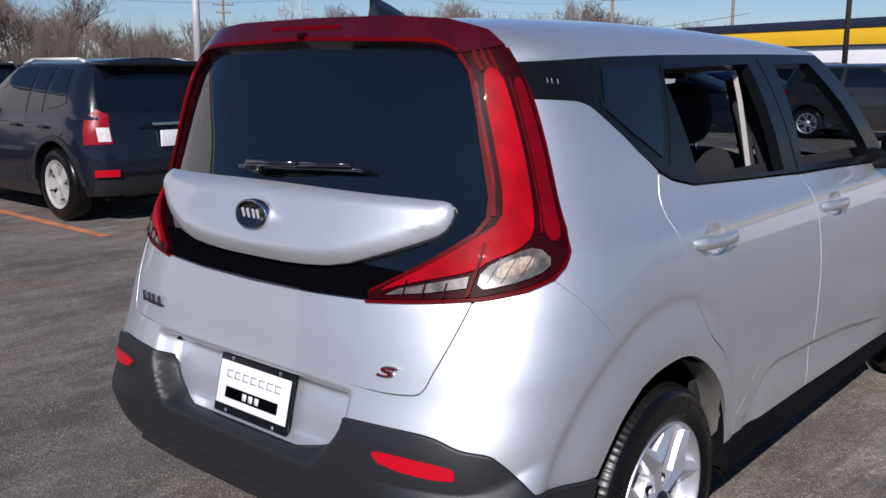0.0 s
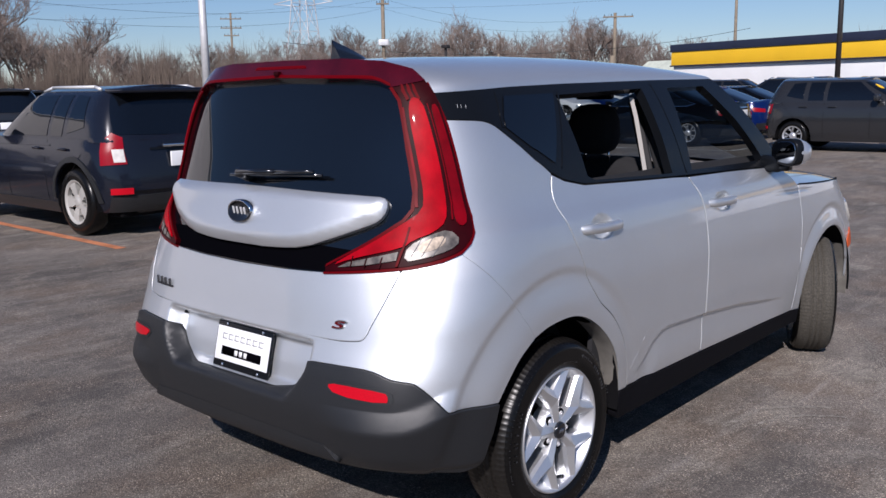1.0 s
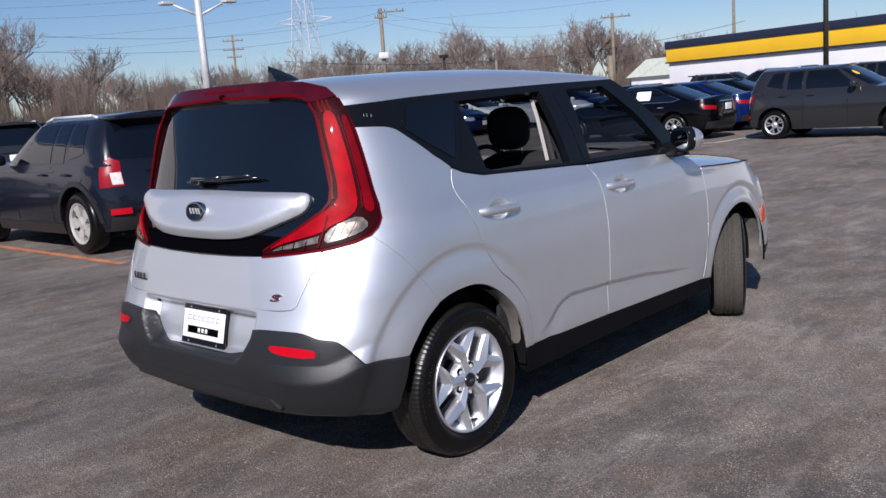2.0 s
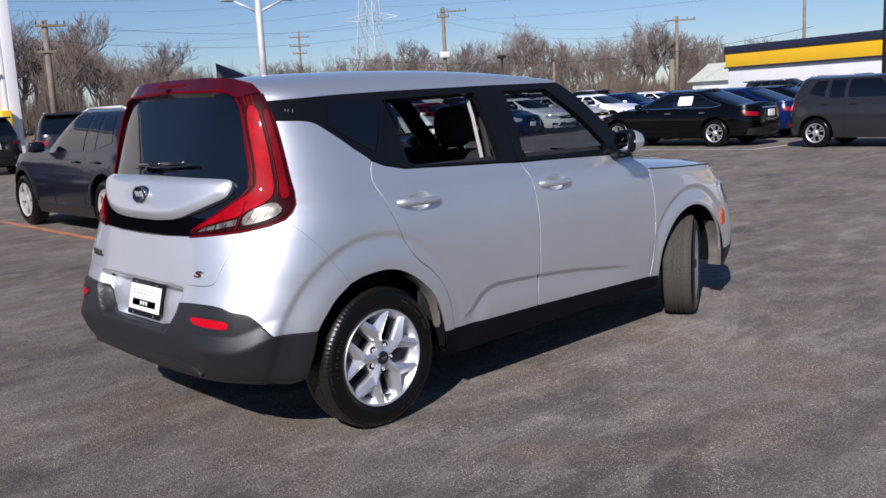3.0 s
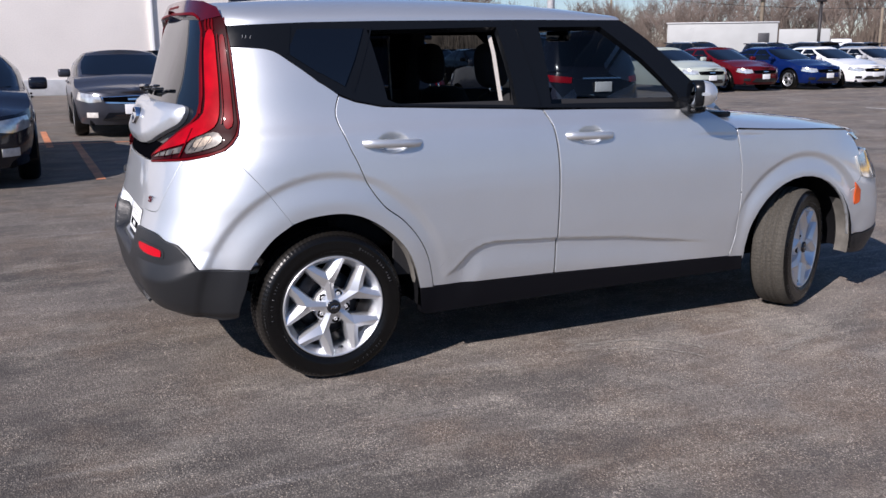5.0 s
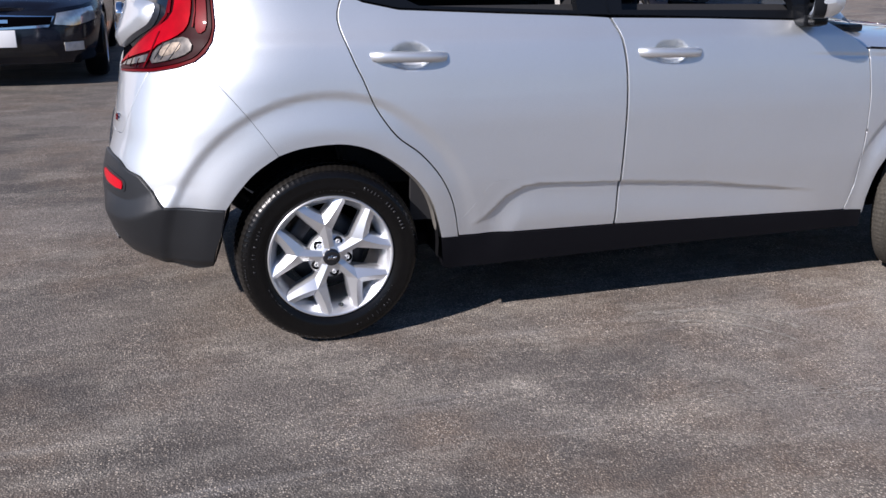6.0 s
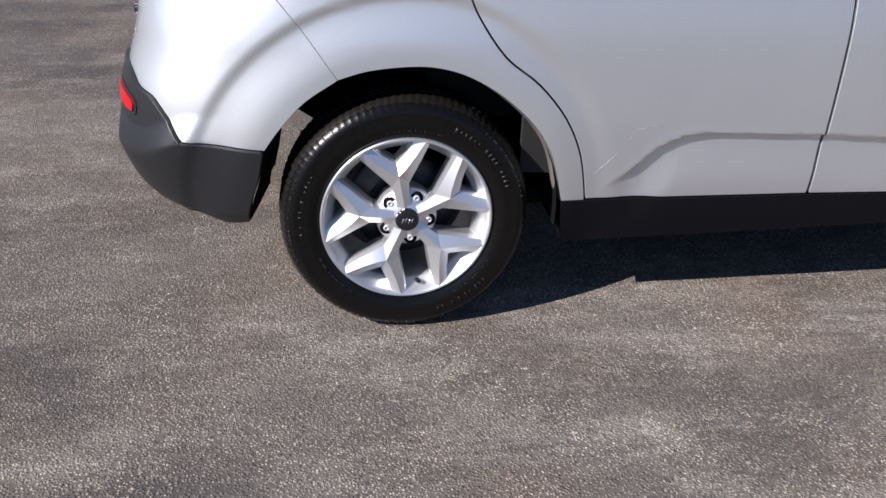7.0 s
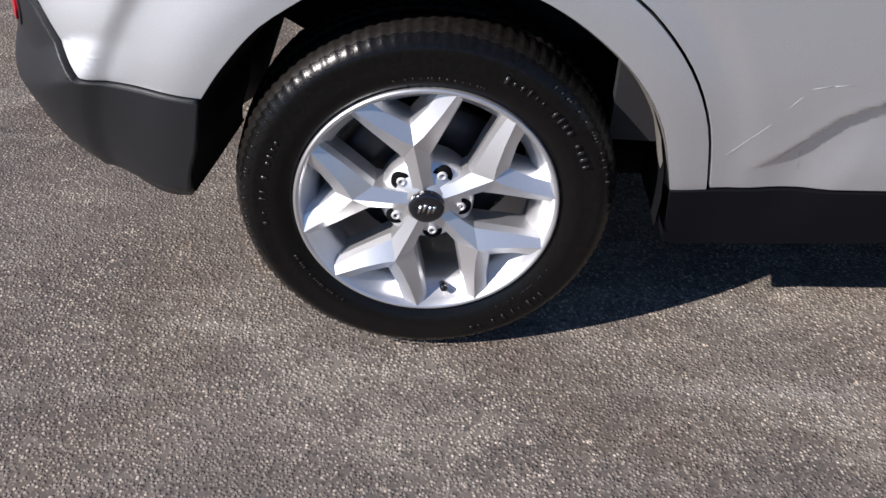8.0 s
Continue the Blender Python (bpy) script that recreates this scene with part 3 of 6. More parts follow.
def lug_wheel(parent, side, m):
    """A sixteen-inch wheel: five forked spokes, hub, nuts and tyre. side: -1 on the right."""
    # rim barrel: a narrow lip, the rounded dish behind it, then the barrel
    bm = lathe([(.2190, -.862), (.2188, -.8755), (.2165, -.8795), (.2130, -.8795), (.2095, -.876), (.2050, -.866), (.1960, -.850), (.1860, -.838), (.1820, -.826), (.1815, -.80), (.182, -.72), (.205, -.69), (.205, -.684), (.178, -.69), (.178, -.80)], 96)
    rim = part("wheel", bm, M_ALLOY, parent, "silver alloy wheel with forked spokes")
    # forked spokes: a broad stem, two arms, a blunt ridge along each, sides that fall away
    for k in range(5):
        b2 = bmesh.new()
        g = math.radians(SPOKE_TURN - 72 * k)
        cg, sg = math.cos(g), math.sin(g)

        def at(s, t, y):
            return b2.verts.new((s * cg - t * sg, y, s * sg + t * cg))
        # the outline of one half, from the hub to the crotch: (along, across, depth)
        half_top = [(.028, .0175, -.864), (.060, .0175, -.8635), (.092, .0210, -.8635), (.107, .0315, -.8635), (.148, .0615, -.865), (.1885, .0890, -.868), (.2045, .0560, -.868), (.177, .0320, -.8645), (.155, .0055, -.8630), (.151, 0, -.8630)]
        half_low = [(.028, .0205), (.060, .0210), (.089, .0240), (.103, .0345), (.145, .0652), (.1855, .0935), (.2075, .0520), (.180, .0290), (.159, .0045), (.155, 0)]
        ridge = [(.028, 0, -.870), (.060, 0, -.8745), (.122, .0, -.8795), (.134, .0170, -.8795), (.163, .0480, -.8790), (.1975, .0800, -.8785)]
        for sg2 in (1, -1):
            top = [at(s, t * sg2, y) for s, t, y in half_top]
            low = [at(s, t * sg2, y + .013) for (s, t), (_, _, y) in zip(half_low, half_top)]
            deep = [at(s, t * sg2, -.812) for s, t in half_low]
            rd = [at(s, t * sg2, y) for s, t, y in ridge]
            quads = [(rd[0], top[0], top[1], rd[1]), (rd[1], top[1], top[2], rd[2]), (rd[2], top[2], top[3], rd[3]), (rd[3], top[3], top[4], rd[4]), (rd[4], top[4], top[5], rd[5]), (rd[5], top[5], top[6]), (rd[4], rd[5], top[6], top[7]), (rd[3], rd[4], top[7], top[8]), (rd[2], rd[3], top[8], top[9])]
            for f in quads:
                b2.faces.new(f)
            for j in range(len(top) - 1):
                b2.faces.new((top[j], low[j], low[j + 1], top[j + 1]))
                b2.faces.new((low[j], deep[j], deep[j + 1], low[j + 1]))
        bmesh.ops.remove_doubles(b2, verts=b2.verts, dist=1e-5)
        bmesh.ops.recalc_face_normals(b2, faces=b2.faces)
        for ed in b2.edges:
            ed.smooth = not (ed.is_manifold and ed.calc_face_angle(0) > .30)
        part("spoke", b2, M_ALLOY, rim)
    # hub face, five nut pockets between the spokes as flat discs, shade painted black
    hub = lathe([(.0, -.868), (.034, -.868), (.040, -.862), (.070, -.857), (.079, -.846), (.078, -.80)], 40)
    part("hub", hub, M_ALLOY, rim)
    cap = lathe([(.0, -.8805), (.022, -.8800), (.0275, -.8785), (.0300, -.8750), (.0305, -.860)], 40)
    cap = part("centre_cap", cap, M_BLACK, rim, "gloss black round centre cap")
    bars = bmesh.new()
    for px, pz, w, h in ((-.0115, 0, .0035, .016), (-.0035, .002, .0035, .016), (.0045, -.001, .0035, .016), (.0120, 0, .0035, .014)):
        add_box(bars, (px, -.8812, pz), (w, .001, h), 0, Matrix.Rotation(.35, 4, "Y"))
    part("emblem", bars, M_CHROME, cap)
    for k in range(5):
        g = math.radians(SPOKE_TURN + 36 - 72 * k)
        shift = Vector((.0575 * math.cos(g), 0, .0575 * math.sin(g)))
        nb = lathe([(.0035, -.856), (.0040, -.8615), (.0065, -.8625), (.0085, -.8595), (.0092, -.846)], 12)
        pb = lathe([(.0, -.8590), (.0165, -.8590), (.0172, -.8575), (.0175, -.846)], 24)
        for b3 in (nb, pb):
            for v in b3.verts:
                v.co += shift
        part("lug_nut", nb, M_POLE, rim, "bright hollow wheel nut")
        part("nut_pocket", pb, M_LINER, rim)
    vb = bmesh.new()
    add_tube(vb, (.030, -.842, -.190), (.032, -.866, -.180), .0075, .0065, 10)
    part("valve", vb, M_BLACK, rim)
    disc = lathe([(.0, -.775), (.10, -.775), (.135, -.772), (.135, -.75), (.0, -.75)], 40)
    part("brake_disc", disc, M_STEEL, rim)
    cal = bmesh.new()
    add_box(cal, (-.095, -.765, .075), (.06, .06, .12), .01, Matrix.Rotation(math.radians(38), 4, "Y"))
    part("brake_caliper", cal, M_STEEL, rim)
    # tyre: side walls smooth, tread cut in blocks
    n = 300
    prof = [(r * .975 if r > .25 else r, y) for r, y in ((.205, -.700), (.226, -.688), (.262, -.680), (.296, -.686), (.316, -.700), (.3225, -.716), (.326, -.735), (.326, -.752), (.319, -.754), (.319, -.760), (.327, -.762), (.3275, -.778),
            (.320, -.780), (.320, -.786), (.3275, -.788), (.327, -.804), (.319, -.806), (.319, -.812), (.326, -.814), (.3255, -.836), (.322, -.850), (.314, -.867), (.298, -.880), (.288, -.8835),
            (.284, -.8825), (.262, -.887), (.244, -.886), (.232, -.881), (.2205, -.873), (.207, -.862))]
    tb = bmesh.new()
    rings = []
    for k in range(n):
        c, s = math.cos(2 * math.pi * k / n), math.sin(2 * math.pi * k / n)
        ring = []
        for j, (r, y) in enumerate(prof):
            if k % 3 == 0 and (4 <= j <= 7 or 18 <= j <= 21):
                r -= .0028
            if k % 3 == 1 and 10 <= j <= 15 and r > .3175:
                r -= .004
            ring.append(tb.verts.new((r * c, y, r * s)))
        rings.append(ring)
    for k in range(n):
        p, q = rings[k], rings[(k + 1) % n]
        for j in range(len(prof) - 1):
            f = tb.faces.new((p[j], p[j + 1], q[j + 1], q[j]))
            f.material_index = 1 if 4 <= j <= 20 else 0
    bmesh.ops.recalc_face_normals(tb, faces=tb.faces)
    tyre = part("tyre", tb, M_TYRE, rim, "black rubber tyre with a worn tread")
    tyre.data.materials.append(M_DRESSED)
    # raised writing bars round the side wall, their paler rubber standing for glints
    wr = random.Random(5)
    for r, size, spans in ((.266, .013, ((18, 66), (150, 188), (285, 320))), (.240, .005, ((-60, -30), (68, 100), (200, 232))), (.296, .006, ((10, 50), (120, 200), (230, 290)))):
        for a0, a1 in spans:
            lb = bmesh.new()
            g = a0
            while g < a1:
                c = math.radians(g)
                w = wr.uniform(.25, .9) * size
                g += wr.choice((0, 0, 1.5, 3))
                c = math.radians(g)
                add_box(lb, (r * math.cos(c), -.8868 + max(0, r - .27) * .18, r * math.sin(c)), (size * wr.uniform(.3, 1), .0016, w * .5), 0, Matrix.Rotation(-c, 4, "Y"))
                g += math.degrees(size * 1.05 / r)
            part("sidewall_lettering", lb, M_GLINT_BAR, tyre, "raised writing bars, paled for glints on the side wall")["kind"] = "stuff"
    rim.matrix_local = m
    return rim


car = thing("hatchback_car", "silver boxy hatchback with tall red tail lamps and black bumpers", "car", pose(0, .088, 0))
S = SOUL


def both(name, bm, material, parent=None, label=""):
    """The same panel on both flanks."""
    b2 = flipped(bm.copy())
    return part(name, bm, material, parent or car, label), part(name, b2, material, parent or car, label)


ARCH_A = chain([(-.341, .513), (-.30, .570), (-.240, .634), (-.164, .684)])
ARCH_B = chain([(-.164, .684), (-.094, .704), (0, .713), (.075, .708), (.15, .684), (.232, .634), (.312, .560), (.365, .472), (.398, .352)])
SEAM = chain([(-.164, .684), (-.253, .811), (-.338, .914), (-.404, .988)])
C_DOOR, C_MID, C_FRONT = chain(DOOR_GAP), chain(MID_GAP), chain(FRONT_GAP)
C_LAMP_OUT, C_LAMP_IN, C_GATE = chain(LAMP_OUT), chain(LAMP_IN), chain(GATE_SIDE)
C_LAMP_FOOT = chain([(-.404, .988), (-.46, .968), (-.527, .949), ("y", -.662, .947)][:3])
C_SLOPE = chain([(.078, 1.19), (.015, 1.234), (-.05, 1.283), (-.117, 1.332), (-.15, 1.356), (-.18, 1.370), (-.224, 1.378), (-.332, 1.384)])
G = .0040
# rear quarter panels
quarter = ARCH_B + C_DOOR + C_SLOPE[1:] + chain([(-.332, 1.384), (-.336, 1.25), (-.336, 1.10), (-.348, 1.05), (-.372, 1.018), (-.404, .988)])[1:] + SEAM[::-1][1:-1]
both("rear_quarter_panel", S.region(quarter, .0095, shrink=.0016, soft=.0010, lip=.025), M_SILVER)
# painted upper bumper, round the plate pocket
EDGE = chain([(-.341, .513), (-.45, .521), (-.518, .525), (-.531, .531), (-.548, .553), (-.568, .579), (-.588, .604), (-.604, .618), ("y", -.70, .627), ("y", -.613, .650), ("y", -.40, .647), ("y", -.372, .634), ("y", -.346, .590), ("y", -.30, .548), ("y", -.22, .530)])
half = EDGE[::-1] + ARCH_A[1:] + SEAM[1:] + C_LAMP_FOOT[1:] + C_GATE[1:]
outline = half + other_side(half)[::-1]
part("rear_bumper_cover", S.region(outline, .008, shrink=.0012, soft=.0010, lip=.025), M_SILVER, car, "silver painted upper bumper round the plate pocket")
# black lower bumper
LOW = chain([(-.341, .513), (-.362, .42), (-.390, .311)]) + chain([(-.390, .311), (-.44, .300), ("y", -.80, .299), ("y", -.67, .310), ("y", -.51, .302), ("y", -.2, .290)])[1:]
half = EDGE[::-1] + LOW[1:]
part("rear_bumper", S.region(half + other_side(half)[::-1], .009, off=.010, shrink=G, soft=.0026, lip=.03), M_PLASTIC, car, "textured black plastic lower rear bumper")
# skid step along the lower bumper
step = [("y", -.52, .352), ("y", -.47, .392), ("y", -.30, .402), ("y", .30, .402), ("y", .47, .392), ("y", .52, .352)]
part("bumper_step", S.region(step, .02, off=lambda u, z: .011 + .012 * smooth((.402 - z) / .045), lip=.03), M_PLASTIC, car, "black step along the lower bumper")
# bumper reflectors
for mirror in (False, True):
    rf = [("y", -.500, .592), ("y", -.535, .600), ("y", -.690, .592), ("y", -.702, .575), ("y", -.698, .558), ("y", -.537, .567)]
    rf = neg(rf) if mirror else rf
    part("bumper_reflector", S.region(rf, .02, off=.016, lip=.008, round_it=1), M_REFLECTOR, car, "red bumper reflector")
    rm = [("y", -.485, .595), ("y", -.53, .610), ("y", -.70, .600), ("y", -.716, .575), ("y", -.708, .548), ("y", -.53, .556)]
    rm = neg(rm) if mirror else rm
    part("reflector_surround", S.region(rm, .02, off=.0125, lip=.004, round_it=2), M_PLASTIC, car)

# tailgate: painted lower part
low_gate = [("u", q[1], q[2]) for q in C_GATE] + [("y", -.307, .716), ("y", 0, .712)]
top_gate = [("y", 0, .908), ("y", -.23, .912), ("y", -.421, .920), ("y", -.54, .934)]
half = top_gate + low_gate
gate = half + other_side([("u", *q) for q in S.uz(half)])[::-1][1:-1]
tailgate = part("tailgate", S.region(gate, .02, shrink=G, soft=.0026), M_SILVER, car, "silver painted lower tailgate")
# rear glass with the black lower field
gl = [("y", -.421, .922), ("y", -.23, .914), ("y", 0, .910)]
gr = LAMP_IN[1:-1] + [("y", -.50, 1.482), ("y", -.46, 1.500), ("y", -.38, 1.508), ("y", 0, 1.518)]
field = gl[::-1] + gr
field = field + neg(field[1:-1])[::-1]
dark = [("y", 0, .912), ("y", -.23, .914), ("y", -.421, .922), ("y", -.530, .990), ("y", -.36, 1.0), ("y", 0, .985)]
part("lower_field", S.region(dark + neg(dark[1:-1])[::-1], .04, off=-.008, lip=.004), M_FIELD, tailgate, "black field below the silver panel")
part("rear_window", S.region(field, .04, off=-.012, lip=.01, shrink=-.004), M_GLASS_DARK, tailgate, "dark privacy glass rear window")
# silver handle panel
pp = [("y", 0, .972), ("y", -.16, .973), ("y", -.311, .985), ("y", -.434, 1.026), ("y", -.530, 1.062), ("y", -.562, 1.078), ("y", -.577, 1.110), ("y", -.570, 1.144), ("y", -.540, 1.153), ("y", -.20, 1.160), ("y", 0, 1.162)]
pp = pp + neg(pp[1:-1])[::-1]
pp = [("u", *q) for q in rounded(S.uz(pp), 1)]
ppu = S.uz(pp)
part("tailgate_panel", S.region(pp, .012, off=lambda u, z: .010 + .021 * min(1, edge_distance(ppu, u, z) / .028) ** .8, lip=.02), M_SILVER, tailgate, "raised silver panel across the tailgate")
# oval emblem on the panel, its letters as plain bars
ec = S.point(S.at_y(0, 1.068), 1.068, .040)
bm = lathe([(.0, .0), (.050, -.001), (.056, -.006), (.060, -.003), (.060, .01)], 40)
for v in bm.verts:
    x, y, z = v.co
    v.co = ec + Vector((y, x * 1.08, z * .60)) + Vector((z * .22, 0, 0))
emblem = part("emblem", bm, M_BLACK, tailgate, "black oval badge with a chrome edge")
bm = bmesh.new()
for py, h in ((-.030, .030), (-.012, .030), (.010, .030), (.030, .030)):
    add_box(bm, ec + Vector((-.004, py, 0)), (.004, .008, h), .001, Matrix.Rotation(-.2, 4, "Y"))
part("emblem_bar", bm, M_POLE, emblem)
bm = bmesh.new()
n = 40
rg = [[bm.verts.new(ec + Vector((-.004 + dx, (.062 + dr) * math.cos(2 * math.pi * k / n), (.0365 + dr) * math.sin(2 * math.pi * k / n)))) for dr, dx in ((-.003, 0), (0, -.003), (.003, 0), (.003, .02))] for k in range(n)]
for k in range(n):
    for j in range(3):
        bm.faces.new((rg[k][j], rg[k][j + 1], rg[(k + 1) % n][j + 1], rg[(k + 1) % n][j]))
bmesh.ops.recalc_face_normals(bm, faces=bm.faces)
part("emblem_ring", bm, M_CHROME, emblem)
# trim letter on the right of the gate, model badge as bars on its left
def text_part(name, s, size, m, material, parent, depth=.002, label=""):
    cu = bpy.data.curves.new(name, "FONT")
    cu.body, cu.size, cu.extrude, cu.align_x, cu.align_y, cu.shear = s, size, depth, "CENTER", "CENTER", .3
    tmp = bpy.data.objects.new(name, cu)
    me = bpy.data.meshes.new_from_object(tmp)
    bpy.data.objects.remove(tmp)
    me.materials.append(material)
    ob = linked(name, me, parent, label)
    ob.matrix_local = m
    return ob


p = S.point(S.at_y(-.492, .768), .768, .003)
q = S.point(S.at_y(-.53, .768), .768, .003)
yaw = math.degrees(math.atan2(q.y - p.y, q.x - p.x))
text_part("trim_badge", "S", .066, pose(*p, 90, 0, yaw) @ Matrix.Diagonal((1.75, .66, 1, 1)), M_CHROME, tailgate, .003, "chrome and red trim letter")
text_part("trim_badge", "S", .054, pose(*(p + Vector((-.0035, -.001, 0))), 90, 0, yaw) @ Matrix.Diagonal((1.75, .60, 1, 1)), M_RIM, tailgate, .0015)
for k, (dy, h) in enumerate(((.515, .030), (.480, .030), (.450, .030), (.415, .030))):
    b2 = bmesh.new()
    c0 = S.point(S.at_y(dy, .772), .772, .003)
    add_box(b2, c0, (.008, .024, .006), .001)
    add_box(b2, c0 + Vector((0, .008, .012)), (.008, .006, h), .001)
    part("model_badge_bar", b2, M_STEEL, tailgate)
# wiper
bm = bmesh.new()
w0 = S.point(S.at_y(.06, 1.195), 1.195, .045)
w1 = S.point(S.at_y(-.30, 1.215), 1.215, .030)
add_tube(bm, w0 + Vector((.05, 0, -.02)), w0, .020, .018, 12)
add_tube(bm, w0, w0.lerp(w1, .5), .012, .009, 8)
add_tube(bm, w0.lerp(w1, .45), w1, .009, .005, 8)
add_tube(bm, S.point(S.at_y(.13, 1.188), 1.188, .022), S.point(S.at_y(-.33, 1.208), 1.208, .018), .006, .005, 6)
part("rear_wiper", bm, M_BLACK, tailgate, "black rear wiper arm and blade")

# tail lamps
for mirror in (False, True):
    def lamp(name, pts, material, off, parent, lip=.012, label="", cell=.025, rnd=0):
        bm = S.region(pts, cell, off=off, lip=lip, round_it=rnd)
        return part(name, flipped(bm) if mirror else bm, material, parent, label)
    housing = lamp("tail_lamp", [("y", -.48, 1.53)] + C_LAMP_OUT + [("y", -.421, .922)] + C_LAMP_IN, M_LAMP, .010, car, .03, "tall dark red tail lamp wrapping the corner")
    lamp("lamp_rim", [("y", -.421, .944), ("y", -.525, 1.005), ("y", -.624, 1.083), ("y", -.638, 1.115), ("y", -.633, 1.161), ("y", -.595, 1.288), ("y", -.541, 1.440), ("y", -.505, 1.480), ("y", -.512, 1.484), ("y", -.550, 1.443), ("y", -.604, 1.288), ("y", -.642, 1.161), ("y", -.647, 1.11), ("y", -.631, 1.074), ("y", -.527, .996), ("y", -.418, .935)][::-1], M_RIM, .0125, housing, .006)
    lamp("lamp_edge", [(-.331, 1.50), (-.328, 1.37), (-.329, 1.25), (-.329, 1.09), (-.343, 1.041), (-.367, 1.008), (-.399, .981), (-.456, .959), (-.527, .941), ("y", -.41, .913), ("y", -.41, .920)] + C_LAMP_OUT[::-1][:-1], M_RIM, .006, housing, .01)
    def share(f, z):
        u0 = S.at_y(table([(1.03, -.60), (1.077, -.629), (1.11, -.645), (1.161, -.640), (1.288, -.602), (1.443, -.548), (1.484, -.51)], z), z)
        return ("u", u0 + (S.at_x(-.336, z) - u0) * f, z)
    main = [share(.36, 1.452), share(.56, 1.440)] + [share(.59, z) for z in (1.37, 1.29, 1.21, 1.13, 1.075)] + [("y", -.712, 1.045), ("y", -.668, 1.024), ("y", -.652, 1.004), ("y", -.505, .964), ("y", -.438, .938), ("y", -.535, 1.000), ("y", -.628, 1.068)] + [share(.16, z) for z in (1.11, 1.161, 1.23, 1.30, 1.38)] + [share(.20, 1.428)]
    lamp("brake_lens", main, M_RED, .016, housing, .008, "bright red lens", .02, 1)
    lamp("lens_edge", [share(.665, z) for z in (1.43, 1.37, 1.29, 1.21, 1.13, 1.08)] + [share(.69, z) for z in (1.08, 1.13, 1.21, 1.29, 1.37, 1.43)], M_DEEP, .0165, housing, .004)
    lamp("inner_lens", [share(.02, z) for z in (1.42, 1.35, 1.27, 1.19, 1.12)] + [share(.075, z) for z in (1.12, 1.19, 1.27, 1.35, 1.42)], M_DEEP, .0145, housing, .004)
    # striped dark top of the lens
    for f0, f1 in ((.17, .26), (.32, .41), (.47, .55)):
        lamp("upper_stripe", [share(f0, 1.440), share(f0 + .01, 1.470), share(f0 + .06, 1.492), share(f1 + .04, 1.486), share(f1 + .01, 1.466), share(f1, 1.446)], M_RIM, .0145, housing, .005, "deep red stripe at the lens top", .02)
    outer = [share(.76, 1.425), share(.73, 1.38)] + [share(.715, z) for z in (1.30, 1.22, 1.14, 1.08)] + [share(.80, 1.056), share(.92, 1.075)] + [share(.93, z) for z in (1.14, 1.22, 1.30, 1.38, 1.43)]
    lamp("side_lens", outer, M_DEEP, .015, housing, .006, "red outer lens strip", .02, 1)
    lamp("reverse_lens", [("y", -.662, .960), ("y", -.660, 1.008), ("y", -.705, 1.038), ("y", -.738, 1.052), ("y", -.770, 1.020), ("y", -.754, .992), ("y", -.705, .969)], M_CLEAR, .016, housing, .006, "clear lens with a bulb behind", .012, 1)
    lamp("reflector", [("y", -.690, .985), ("y", -.686, 1.012), ("y", -.712, 1.030), ("y", -.738, 1.034), ("y", -.742, 1.012), ("y", -.722, .994)], M_BULB, .0175, housing, .004, "bright reflector round the bulb", .012, 1)
    for yy in (-.676, -.700, -.724):
        lamp("reflector_rib", [("y", yy, .975), ("y", yy - .012, 1.030), ("y", yy - .0137, 1.030), ("y", yy - .0017, .975)], M_STEEL, .0185, housing, .003)
    lamp("reverse_lens", [("y", -.468, .937), ("y", -.498, .953), ("y", -.640, .990), ("y", -.642, .964), ("y", -.56, .948)], M_CLEAR, .016, housing, .006, "clear lens", .02)
    lamp("lens_divider", [("y", -.645, .946), ("y", -.648, 1.06), ("y", -.653, 1.06), ("y", -.652, .946)], M_RIM, .0175, housing, .004)
    for yy in (-.51, -.555, -.60):
        lamp("lens_divider", [("y", yy, .940), ("y", yy, .972), ("y", yy - .004, .972), ("y", yy - .004, .940)], M_LAMP, .0175, housing, .004)
# red band across the top of the gate
band_low = [("y", -.51, 1.482), ("y", -.46, 1.502), ("y", -.38, 1.510), ("y", 0, 1.520)]
band_up = [("y", 0, 1.580), ("y", -.30, 1.576), ("y", -.45, 1.562), (-.345, 1.535), (-.338, 1.50)]
bl, bt = S.uz(band_low), S.uz(band_up)
ring = bl + [(-2 * ARC - u, z) for u, z in bl[:-1]][::-1] + [(-2 * ARC - u, z) for u, z in bt[1:]][::-1] + bt
part("lamp_band", S.region([("u", *q) for q in ring], .03, off=.014, lip=.03), M_BAND, tailgate, "dark red gloss band over the rear window")
rimb = chain(band_low)
rimb2 = [("u", q[1], q[2] + .010) for q in rimb]
part("band_rim", S.region(rimb + other_side(rimb[:-1])[::-1] + other_side(rimb2[:-1]) + rimb2[::-1], .04, off=.017, lip=.004), M_RIM, tailgate)
part("brake_lamp", S.region([("y", -.14, 1.549), ("y", .14, 1.549), ("y", .13, 1.559), ("y", -.13, 1.559)], .03, off=.0155, lip=.003), M_RIM, tailgate, "red high-level brake lamp")
part("washer_jet", box(S.point(-ARC, 1.532, .02), (.02, .022, .016), .004), M_LAMP, tailgate)

# plate with its frame; the writing as bars
pc = Vector((-.672, -.017, .607))
tiltp = Matrix.Rotation(math.radians(14), 4, "Y")


def on_plate(name, c, size, bevel, material, parent):
    return part(name, box(pc + tiltp @ Vector(c), size, bevel, tiltp), material, parent)


